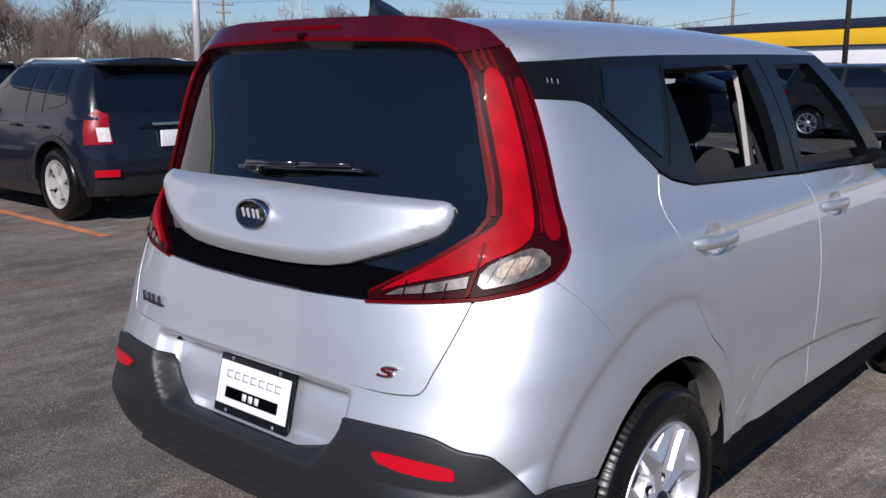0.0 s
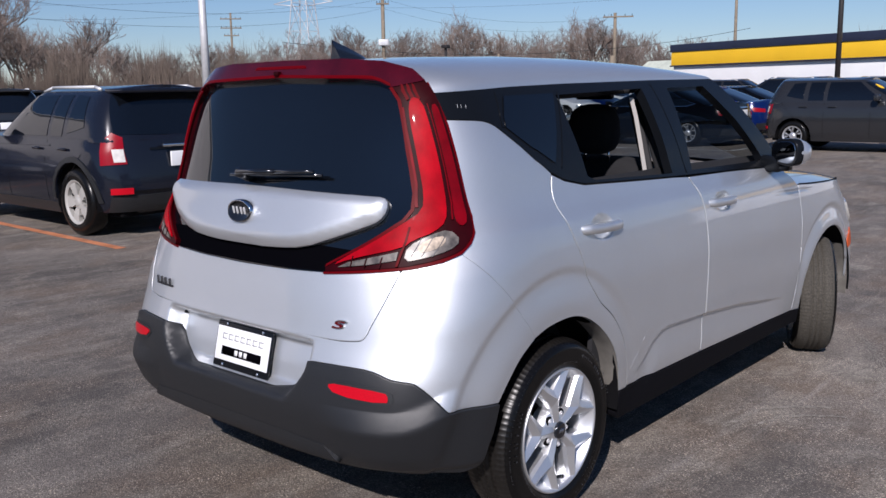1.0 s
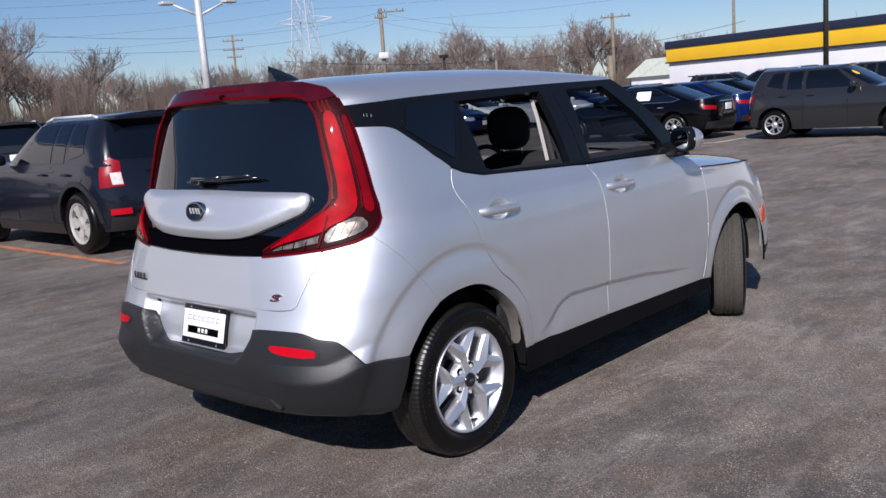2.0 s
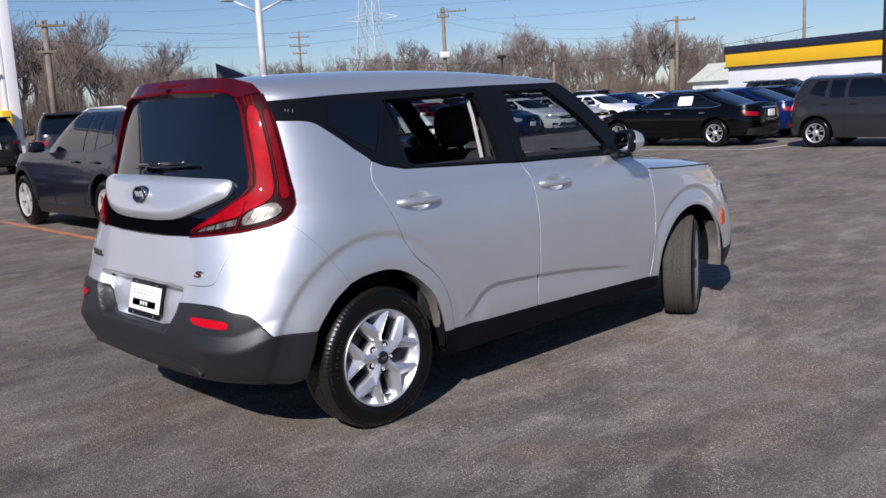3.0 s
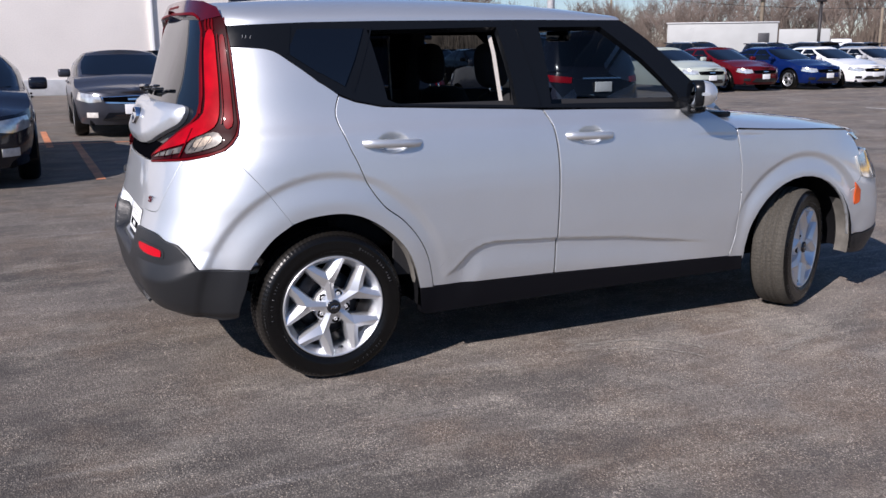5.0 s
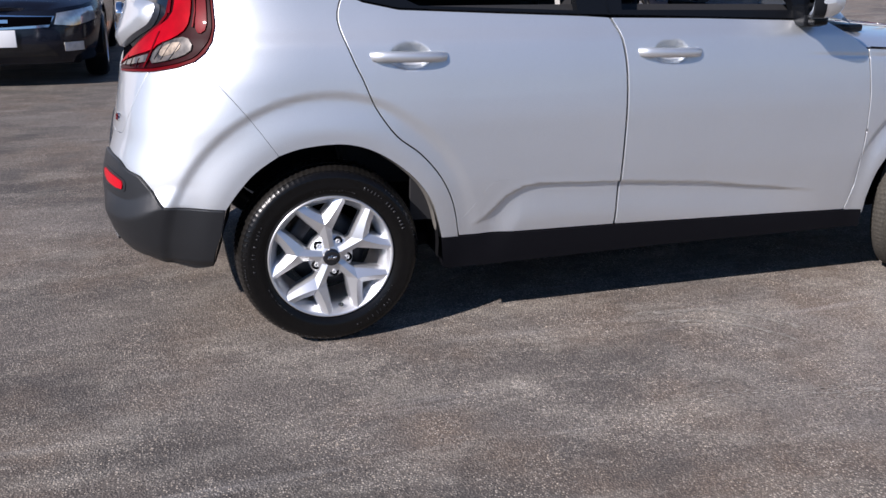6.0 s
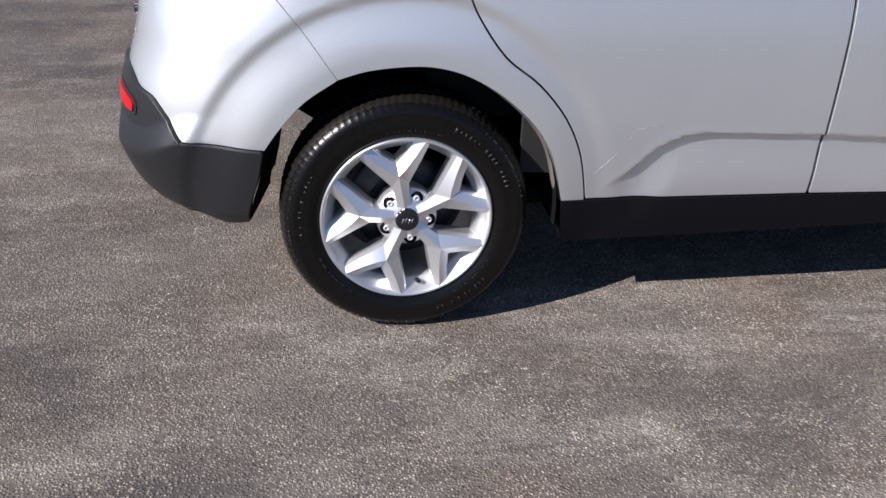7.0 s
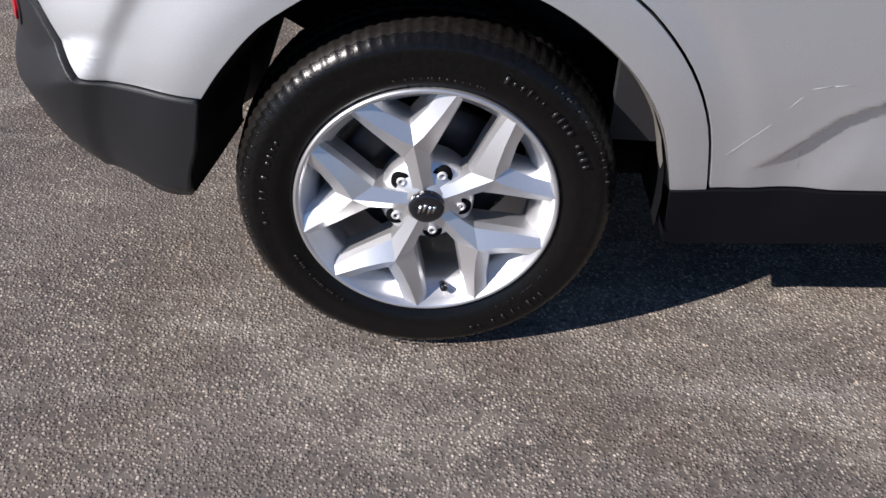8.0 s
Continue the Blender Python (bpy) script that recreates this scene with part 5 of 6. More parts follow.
def plain_wheels(parent, wb, hw, R, steer=0, kit=None):
    kit = kit or WHEEL_MESHES
    s = R / .326
    for x, st in ((0, 0), (wb, steer)):
        for sgn in (-1, 1):
            o = linked("wheel", kit[1], parent)
            o.matrix_local = pose(x, sgn * (hw - .12), R, 0, 0, st + (180 if sgn > 0 else 0)) @ pose(0, 0, 0, 0, random.uniform(0, 70), 0) @ Matrix.Diagonal((s, 1, s, 1))
            linked("tyre", kit[0], o)
            linked("brake_disc", kit[2], o)


def make_car(name, label, m, material, wb=2.7, ro=.95, fo=.92, hw=.91, belt=.95, roof=1.47, R=.33, gr=(-.7, .3), gf=(2.4, 1.45), hood=.78, deck=None, cell=.095,
             rails=False, cladding=False, chrome=False, big_lamp=False, front=True, sticker=False, fat=False, hazy=False, yellow=False):
    top = thing(name, label, "car", m)
    deck = deck if deck else belt
    bz = belt + .02
    L = Shell(W=[(.2, hw - .07), (.42, hw - .015), (.65, hw), (belt - .12, hw - .02), (belt, hw - .06), (belt + .12, hw - .10)],
              XR=[(.2, -ro + .14), (.34, -ro + .03), (.52, -ro), (.75, -ro + .02), (belt + .1, -ro + .08)], N=[(.2, 4.2), (1, 3.8)],
              XF=[(.2, wb + fo - .10), (.4, wb + fo), (.65, wb + fo - .02), (belt, wb + fo - .20)], NF=[(.2, 3.4), (1, 3.0)], xc=0.0, xcf=wb - .25)
    tops = [(wb + fo, hood - .03), (wb + fo - .2, hood), (wb + .3, hood + .06), (gf[0] + .1, bz), (gf[0] - .3, bz)]
    tops += [(gr[0] + .4, bz), (gr[0], deck), (-ro, deck)]
    line_top = sorted(tops)

    def zt(x):
        return table(line_top, x)
    ra = R + .065
    low = [("y", 0, .26), ("y", -.5, .25), (-.60, .27), (-ra, .27)] + arch(0, R, ra, 176, 4, 10) + [(ra, .22), (wb - ra, .22)] + arch(wb, R, ra, 176, 4, 10) + [(wb + ra, .24), ("f", -.6, .22), ("f", 0, .22)]
    nose_x, tail_x = wb + fo - .30, -ro + .22
    up = [("f", 0, zt(wb + fo)), ("f", -.45, zt(wb + fo) + .01)] + [(x, zt(x)) for x in np.linspace(nose_x, tail_x, 26)] + [("y", -.45, deck), ("y", 0, deck)]
    poly = L.uz(low + up)
    part("body", mirrored(L.region([("u", *q) for q in poly], cell, lip=.03)), material, top)
    # bonnet and lid between the shoulders
    rows = []
    for u, z in L.uz(up):
        p = L.point(u, z)
        rows.append([Vector((p.x + .06 * (1 - v * v) * (1 if p.x > wb else 0), p.y * v, p.z + .055 * (1 - v * v))) for v in np.linspace(-1, 1, 9)])
    part("bonnet", grid_sheet(rows), material, top)
    # cabin
    G2 = Shell(W=[(belt, hw - .065), (belt + .22, hw - .13), (roof - .12, hw - .25), (roof - .045, hw - .33)], XR=[(belt, gr[0]), (roof - .05, gr[1])], N=[(0, 4.5)], XF=[(belt, gf[0]), (roof - .05, gf[1])], NF=[(0, 4.0)],
               xc=gr[1] + .4, xcf=gf[1] - .35)
    zt2 = roof - .05
    ring = [("y", 0, belt - .02), (gr[0] + .3, belt - .02), (gf[0] - .3, belt - .02), ("f", 0, belt - .02), ("f", 0, zt2), ("f", -.4, zt2), (gf[1] - .3, zt2), (gr[1] + .3, zt2), ("y", -.4, zt2), ("y", 0, zt2)]
    part("cabin", mirrored(G2.region(ring, cell, lip=0)), material, top)
    rows = []
    for u in np.linspace(G2.xc - ARC, G2.xcf + ARC, 30):
        p = G2.point(u, zt2)
        rows.append([Vector((p.x, p.y * v, p.z + .055 * (1 - abs(v) ** 2.5))) for v in np.linspace(-1, 1, 9)])
    part("roof", grid_sheet(rows), material, top)
    # glass
    a0, a1 = table(G2.XR, belt + .06), table(G2.XR, zt2 - .06)
    c0, c1 = table(G2.XF, belt + .06), table(G2.XF, zt2 - .06)
    mid = (a1 + c1) / 2 + .12
    zl, zh = belt + .045, zt2 - .045
    side = []
    if c1 - a1 > 1.6:
        side.append([(a0 + .46, zl + .10), (a1 + .40, zh - .02), (a1 + .66, zh), (a1 + .66, zl + .03)])
        side.append([(a1 + .76, zl), (a1 + .76, zh), (mid - .03, zh), (mid - .03, zl)])
    else:
        side.append([(a0 + .42, zl + .05), (a1 + .22, zh - .03), (a1 + .4, zh), (mid - .03, zh), (mid - .03, zl), (a0 + .6, zl)])
    side.append([(mid + .05, zl), (mid + .05, zh), (c1 - .22, zh), (c0 - .34, zl)])
    for s in side:
        for sgn in (0, 1):
            bm = G2.region(s, .1, off=.005, lip=.004)
            win = part("side_window", flipped(bm) if sgn else bm, M_GLASS_DARK, top)
            if chrome:
                bm = G2.region([(x, z) for x, z in s], .1, off=.0035, lip=.003, shrink=-.014)
                part("chrome_surround", flipped(bm) if sgn else bm, M_CHROME, win)
    wz = hw - .30
    for nm, k in (("rear_window", "y"), ("windscreen", "f")):
        q = [(k, -wz - .08, belt + .07), (k, -wz + .02, zt2 - .05), (k, 0, zt2 - .03), (k, wz - .02, zt2 - .05), (k, wz + .08, belt + .07), (k, 0, belt + .05)]
        part(nm, G2.region(q, .1, off=.006, lip=.004), M_GLASS_DARK, top)
    # lamps, plates, handles, gaps, mirrors
    zl = belt - .22 if not big_lamp else belt - .10
    for sgn in (-1, 1):
        rl = [("y", -.56, zl + .02), ("y", -.54, zl + .11), (-ro + .34, zl + .15), (-ro + .27, zl + .04)]
        if big_lamp:
            rl = [("y", -.62, zl - .13), ("y", -.62, zl + .14), ("y", -.70, zl + .19), (-ro + .26, zl + .10), (-ro + .22, zl - .14)]
        bm = L.region(rl, .05, off=.010)
        tl = part("tail_lamp", flipped(bm) if sgn > 0 else bm, M_TAIL, top)
        if big_lamp:
            bm = L.region([("y", -.635, zl - .11), ("y", -.635, zl + .02), ("y", -.735, zl + .02), ("y", -.735, zl - .11)], .05, off=.016)
            part("reverse_lens", flipped(bm) if sgn > 0 else bm, M_HAZE, tl)
            bm = L.region([("y", -.60, .47), ("y", -.60, .53), ("y", -.78, .53), ("y", -.78, .47)], .05, off=.046 if cladding else .018)
            part("bumper_reflector", flipped(bm) if sgn > 0 else bm, M_REFLECTOR, top)
        bm = L.region([("f", -.49, hood - .15), ("f", -.52, hood - .05), (wb + fo - .42, hood - .005), (wb + fo - .45, hood - .12), ("f", -.66, hood - .17)], .05, off=.010)
        part("headlamp", flipped(bm) if sgn > 0 else bm, M_HEAD, top)
        bm = L.region([("f", -.56, .34), ("f", -.56, .42), ("f", -.72, .42), ("f", -.72, .34)], .05, off=.008)
        part("fog_lamp", flipped(bm) if sgn > 0 else bm, M_HAZE if hazy else M_BLACK, top)
        for hx in (mid + .18, max(mid - .78, .20)):
            part("door_handle", box((hx, sgn * (L.half(hx, belt - .1) + .018), belt - .085), (.17, .03, .028), .01), M_CHROME if chrome else material, top)
        for gx in (mid + .95, mid, mid - .93):
            x0 = max(gx, ra + .05) if gx < mid - .5 else gx
            bm = L.region([(x0, .30), (x0 + .008, .30), (gx + .008, belt), (gx, belt)], .2, off=.003, lip=.001)
            part("door_gap", flipped(bm) if sgn > 0 else bm, M_LINER, top)
        bm = box((gf[0] - .52, sgn * (hw + .06), belt + .10), (.12, .20, .14), .04)
        part("door_mirror", bm, material, top)
    part("grille_surround", L.region([("f", -.44, hood - .175), ("f", -.50, hood - .075), ("f", 0, hood - .055), ("f", .50, hood - .075), ("f", .44, hood - .175), ("f", 0, hood - .19)], .06, off=.004), M_CHROME if hazy else M_TRIM, top)
    part("grille", L.region([("f", -.46, hood - .15), ("f", -.48, hood - .08), ("f", 0, hood - .07), ("f", .48, hood - .08), ("f", .46, hood - .15), ("f", 0, hood - .17)], .06, off=.009), M_FIELD, top)
    part("lower_grille", L.region([("f", -.50, .30), ("f", -.40, .42), ("f", .40, .42), ("f", .50, .30)], .06, off=.006), M_BLACK, top)
    part("chrome_bar", L.region([("f", -.10, hood - .13), ("f", -.10, hood - .10), ("f", .10, hood - .10), ("f", .10, hood - .13)], .06, off=.012), M_CHROME, top)
    part("licence_plate", box((wb + fo + .015, 0, .47), (.012, .31, .155), .003), M_PLATE, top)
    part("licence_plate", box((-ro - .005, 0, .80 if rails or cladding else .78), (.025, .31, .155), .003), M_PLATE, top)
    part("rear_bumper", L.region([("y", -.78, .28), ("y", -.78, .44), ("y", 0, .46), ("y", .78, .44), ("y", .78, .28), ("y", 0, .28)], .08, off=.012), M_PLASTIC, top)
    part("tailgate_trim", L.region([("y", -.36, .90), ("y", -.36, .925), ("y", .36, .925), ("y", .36, .90)], .08, off=.012), M_CHROME if chrome else M_TRIM, top)
    if cladding:
        for sgn in (0, 1):
            bm = L.region([(ra, .22), (wb - ra, .22), (wb - ra, .34), (ra, .34)], .2, off=.010)
            part("sill", flipped(bm) if sgn else bm, M_PLASTIC, top)
            for wx in (0, wb):
                bm = L.region(arch(wx, R, ra + .058, 178, 2, 12) + arch(wx, R, ra + .004, 2, 178, 12), .15, off=.012, lip=.02)
                part("arch_trim", flipped(bm) if sgn else bm, M_PLASTIC, top)
            bm = L.region([(ra + .10, belt - .045), (wb - .2, belt - .060), (wb - .2, belt - .072), (ra + .10, belt - .057)], .2, off=.006, lip=.004)
            part("shoulder_crease", flipped(bm) if sgn else bm, material, top)
        part("bumper_ledge", L.region([("y", -.80, .50), ("y", -.80, .60), ("y", -.45, .625), ("y", 0, .63), ("y", .45, .625), ("y", .80, .60), ("y", .80, .50), ("y", 0, .50)], .08, off=.035, lip=.03), material, top)
        part("tailgate_handle", box((-ro - .012, 0, .945), (.03, .50, .030), .008), M_CHROME, top, "chrome bar over the plate")
    if rails:
        for sgn in (-1, 1):
            b2 = bmesh.new()
            ry = sgn * (hw - .34)
            for p, q in (((gr[1] + .30, ry, roof - .04), (gr[1] + .42, ry, roof - .012)), ((gr[1] + .42, ry, roof - .012), (gf[1] - .35, ry, roof - .008)), ((gf[1] - .35, ry, roof - .008), (gf[1] - .15, ry, roof - .05))):
                add_tube(b2, p, q, .018, .018, 8)
            part("roof_rail", b2, M_POLE, top)
        part("rear_spoiler", box((gr[1] + .02, 0, roof - .055), (.34, hw * 2 - .62, .05), .02), material, top)
    if yellow:
        part("price_sticker", G2.region([("f", -.56, belt + .30), ("f", -.47, belt + .27), ("f", -.40, belt + .32), ("f", -.47, belt + .39)], .06, off=.010, lip=.003, round_it=2), M_YELLOW, top, "round yellow sticker on the windscreen")
    if sticker:
        part("window_sticker", flipped(G2.region([(mid - .46, belt + .10), (mid - .46, belt + .31), (mid - .08, belt + .31), (mid - .08, belt + .10)], .1, off=.022, lip=.003)), M_PLATE, top, "white paper on the window")
    # shadowy underside
    part("underbody", box((wb / 2, 0, .26), (wb + fo + ro - .5, hw * 2 - .45, .10), .03), M_LINER, top)
    for wx in (0, wb):
        rows = [[(wx + ra * math.cos(radians(g)), y, R + ra * math.sin(radians(g))) for y in (-hw + .03, -.5, .5, hw - .03)] for g in range(-10, 191, 20)]
        part("wheel_housing", grid_sheet(rows), M_LINER, top)
    plain_wheels(top, wb, hw, R, 0, FAT_MESHES if fat else None)
    return top


M_TAIL = mat("red_tail_lens", (0.24, 0.004, 0.012), 0.3, spec=0.12, coat=0.1, grain=0.15, grain_scale=120)
M_CAST = mat("silver_painted_wheel", (0.46, 0.45, 0.42), 0.4, 0.25, grain=0.05)
M_HAZE = mat("hazy_clear_lens", (0.62, 0.60, 0.56), 0.3, mottle=.15, mottle_scale=20)
FAT_MESHES[1].materials.append(M_CAST)
P_NAVY = mat("dark_slate_paint", (0.009, 0.011, 0.019), 0.18, 0.12, 0.35, spec=0.3, grain=0.06, grain_scale=700, mottle=0.04, mottle_scale=2)
P_STEEL = mat("blue_grey_paint", (0.050, 0.052, 0.066), 0.30, 0.45, 0.5, spec=0.35, grain=0.06, grain_scale=700, mottle=0.05, mottle_scale=2)
P_BLACK = paint("black_paint", (0.003, 0.003, 0.004), 0.1)
P_GREY = mat("charcoal_paint", (0.026, 0.027, 0.030), 0.22, 0.3, 0.6, spec=0.35, grain=0.06, grain_scale=700, mottle=0.04, mottle_scale=2)
P_BLUE = paint("deep_blue_paint", (0.005, 0.018, 0.11))
P_RED = paint("deep_red_paint", (0.12, 0.005, 0.010))
P_WHITE = mat("white_paint", (0.78, 0.79, 0.80), 0.3, 0.0, 0.8, mottle=0.02)
P_PALE = paint("pale_green_white_paint", (0.58, 0.64, 0.58), 0.2)
P_SILVER2 = paint("light_grey_paint", (0.52, 0.53, 0.55))

SUV = dict(wb=2.66, ro=.86, fo=.90, hw=.905, belt=1.04, roof=1.65, R=.345, gr=(-.78, -.52), gf=(2.35, 1.30), hood=.93)
SEDAN = dict(wb=2.80, ro=1.02, fo=.93, hw=.915, belt=.92, roof=1.40, R=.335, gr=(-.66, .46), gf=(2.62, 1.52), hood=.74, deck=.99)
BOXY = dict(wb=2.58, ro=.74, fo=.82, hw=.89, belt=1.04, roof=1.56, R=.326, gr=(-.68, -.45), gf=(2.25, 1.40), hood=.90)

# beside the silver car
make_car("parked_suv", "dark slate SUV with red and clear tail lamps", pose(2.98, 6.78, 0, 0, 0, 90), P_NAVY, **{**SUV, "R": .36, "ro": .70, "roof": 1.57, "belt": 1.0, "gr": (-.62, -.42)}, cell=.05, rails=True, cladding=True, big_lamp=True, fat=True)
make_car("parked_sedan", "dark blue sedan with a chrome-trimmed grille, nose forward", pose(.60, 14.9, 0, 0, 0, -91), P_STEEL, **SEDAN, cell=.05, hazy=True)
make_car("parked_sedan", "near-black sedan beside an orange line, nose forward", pose(-1.90, 9.45, 0, 0, 0, -90), P_NAVY, **SEDAN, cell=.05, hazy=True)
make_car("parked_suv", "dark navy SUV with chrome window trim and a white plate", pose(7.35, 8.85, 0, 0, 0, 90), P_NAVY, **SUV, rails=False, chrome=True)
make_car("parked_suv", "charcoal grey SUV with red tail lamps, before the white wall", pose(6.05, 23.8, 0, 0, 0, 94), P_GREY, **SUV, rails=True)
make_car("parked_coupe", "black coupe standing before the white wall", pose(2.0, 19.9, 0, 0, 0, -88), P_BLACK, **SEDAN)
make_car("parked_suv", "dark grey SUV standing behind the slate one", pose(7.0, 19.9, 0, 0, 0, 70), P_GREY, **SUV, rails=True)
# across the lane
make_car("parked_hatchback", "charcoal boxy hatchback parked in a row", pose(18.42, 5.05, 0, 0, 0, -90), P_GREY, **BOXY, cell=.05, big_lamp=True, yellow=True)
make_car("parked_sedan", "black sedan with a white paper on its window", pose(18.65, 7.65, 0, 0, 0, 91), P_BLACK, **SEDAN, cell=.05, chrome=True, sticker=True)
make_car("parked_sedan", "deep blue sedan with red tail lamps in a row", pose(21.6, 8.05, 0, 0, 0, 90), P_BLUE, **SEDAN)
make_car("parked_sedan", "black sedan in a row of parked cars", pose(24.4, 8.4, 0, 0, 0, 90), P_BLACK, **SEDAN)
# the front row facing the lane
ROW = "row of sedans facing the lane"
FRONT = [("pale green-white", P_PALE, 18.35), ("deep red", P_RED, 20.55), ("deep blue", P_BLUE, 23.05), ("white", P_WHITE, 25.40), ("light grey", P_SILVER2, 27.85), ("white", P_WHITE, 30.35), ("deep blue", P_BLUE, 32.9), ("white", P_WHITE, 35.4), ("black", P_BLACK, 37.9), ("deep red", P_RED, 40.5)]
made = {}
for k, (word, pm, x) in enumerate(FRONT):
    p = pose(x, 21.85 + .15 * math.sin(k * 2.1), 0, 0, 0, -90 + 1.5 * math.sin(k))
    if word in made:
        ob = copy_thing(made[word], p)
    else:
        ob = made[word] = make_car("parked_sedan", word + " sedan parked nose out in a long row", p, pm, **SEDAN)
    tagged(ob, group=ROW)
# rows behind
dark_suv = make_car("parked_suv", "dark SUV in a far row of the lot", pose(12, 29.0, 0, 0, 0, 90), P_GREY, **SUV, cell=.12, rails=True)
black_sedan = make_car("parked_sedan", "black sedan in a far row of the lot", pose(15, 29.0, 0, 0, 0, -90), P_BLACK, **SEDAN, cell=.12)
tagged(dark_suv, group="far rows of cars"), tagged(black_sedan, group="far rows of cars")
pool = [dark_suv, black_sedan, dark_suv, made["white"], dark_suv, made["deep blue"], black_sedan, made["light grey"], dark_suv, made["deep red"]]
rnd = random.Random(11)
for yy, x0, x1 in ((29.2, 18, 47), (34.8, 14, 52), (42.0, 18, 58), (48.0, 24, 60)):
    x = x0
    while x < x1:
        src = rnd.choice(pool)
        if not (yy < 34 and x > 44):
            ob = copy_thing(src, pose(x, yy + rnd.uniform(-.3, .3), 0, 0, 0, rnd.choice((90, -90)) + rnd.uniform(-2, 2)))
            tagged(ob, src["label"].replace("parked nose out in a long row", "in a far row of the lot"), group="far rows of cars")
        x += 2.75 + (rnd.random() < .12) * 2.7
for x, y, src in ((27.5, 8.2, dark_suv), (30.4, 8.3, black_sedan), (22.0, 1.6, dark_suv), (25.0, 2.2, made["white"]), (28.2, 2.0, dark_suv), (31.0, 1.8, black_sedan), (33.5, 8.0, dark_suv), (36.5, 7.8, made["white"]),
                  (34.0, 14.5, dark_suv), (37.0, 14.8, black_sedan), (40.0, 14.0, dark_suv)):
    ob = copy_thing(src, pose(x, y, 0, 0, 0, rnd.choice((90, -90)) + rnd.uniform(-2, 2)))
    tagged(ob, src["label"].replace("parked nose out in a long row", "in a far row of the lot"), group="far rows of cars")

# ---- buildings ----
# its wall runs slightly askew to the lane
SHOP = pose(44.3, 21.8, 0, 0, 0, -20.3)
shop = thing("shop_building", "long white shop with a yellow and navy fascia", "building", SHOP)
part("wall", box((6.0, -20, 1.22), (12.0, 40, 2.44), .02), M_WHITE, shop)
part("fascia_edge", box((5.97, -20, 2.47), (12.26, 40.3, .07), .01), M_NAVY, shop)
part("fascia", box((5.98, -20, 2.86), (12.16, 40.2, .72), .01), M_YELLOW, shop, "yellow fascia band")
part("parapet", box((5.97, -20, 3.42), (12.24, 40.3, .40), .01), M_NAVY, shop, "navy parapet band")
shed = thing("shed", "pale green-roofed shed behind the shop", "shed", pose(62.0, 34.6, 0, 0, 0, -20))
part("wall", box((4, -7.1, 1.0), (8, 14, 2.0), .02), M_WHITE, shed)
b2 = bmesh.new()
f = [b2.verts.new(v) for v in ((-.3, .2, 1.95), (-.3, -14.3, 1.95), (8.3, -14.3, 1.95), (8.3, .2, 1.95), (1.2, -.55, 3.3), (1.2, -13.6, 3.3))]
for q in ((0, 1, 5, 4), (1, 2, 5), (2, 3, 4, 5), (3, 0, 4), (0, 3, 2, 1)):
    b2.faces.new([f[k] for k in q])
bmesh.ops.recalc_face_normals(b2, faces=b2.faces)
part("roof", b2, M_ROOF, shed, flat=True)

hall = thing("warehouse", "tall white rendered hall with downpipes and a yellow box", "building")
part("wall", box((-9.45, 33.0, 3.9), (36.0, 10.0, 7.8), .02), M_WALL, hall)
part("coping", box((-9.45, 33.0, 7.86), (36.3, 10.3, .18), .02), M_POLE, hall)
for x in (8.22, 3.04, -2.2):
    b2 = bmesh.new()
    add_box(b2, (x, 27.95, 3.7), (.12, .09, 7.4), .02)
    part("downpipe", b2, M_WHITE, hall)
    part("pipe_head", box((x, 27.88, 7.2), (.40, .22, .35), .03), M_WHITE, hall)
part("corner_post", box((8.48, 27.95, 3.9), (.36, .12, 7.8), .01), M_WHITE, hall)
part("wall_lamp", box((7.93, 27.86, 3.1), (.20, .18, .10), .03), M_POLE, hall)
part("yellow_box", box((8.10, 27.80, 1.45), (.32, .35, .80), .02), M_YELLOW, hall)
part("base_strip", box((-9.45, 27.96, .25), (35.8, .08, .5), .01), M_POLE, hall)

trailer = thing("site_trailer", "long white office trailer before the trees", "trailer", pose(54.5, 59.0, 0, 0, 0, -41))
part("body", box((0, 0, 2.0), (9.0, 3.0, 2.9), .04), M_PANEL, trailer)
part("roof", box((0, 0, 3.49), (9.2, 3.2, .08), .02), M_POLE, trailer)
part("door", box((3.4, -1.51, 1.6), (.9, .05, 2.0), .01), M_STEEL, trailer)
part("skirt", box((0, 0, .30), (8.8, 2.8, .5), .01), M_STEEL, trailer)
truck = thing("box_truck", "white box truck parked before the trees", "truck", pose(54.0, 48.5, 0, 0, 0, -45))
part("box", box((-.5, 0, 1.75), (3.6, 2.2, 2.0), .03), M_PANEL, truck)
part("cab", box((2.1, 0, 1.25), (1.5, 1.9, 1.5), .18), P_WHITE, truck)
part("windscreen", box((2.55, 0, 1.62), (.62, 1.6, .5), .10), M_GLASS_DARK, truck)
part("chassis", box((.5, 0, .62), (4.8, 1.0, .25), .03), M_LINER, truck)
for x in (-1.3, 2.1):
    for s in (-1, 1):
        o = linked("wheel", WHEEL_MESHES[1], truck)
        o.matrix_local = pose(x, s * .95, .38, 0, 0, 180 if s > 0 else 0) @ Matrix.Diagonal((1.15, 1, 1.15, 1))
        linked("tyre", WHEEL_MESHES[0], o)


# ---- poles, pylon and wires ----
def polar(az, d, ox=-2.2, oy=-3.6):
    return ox + d * math.cos(radians(az)), oy + d * math.sin(radians(az))


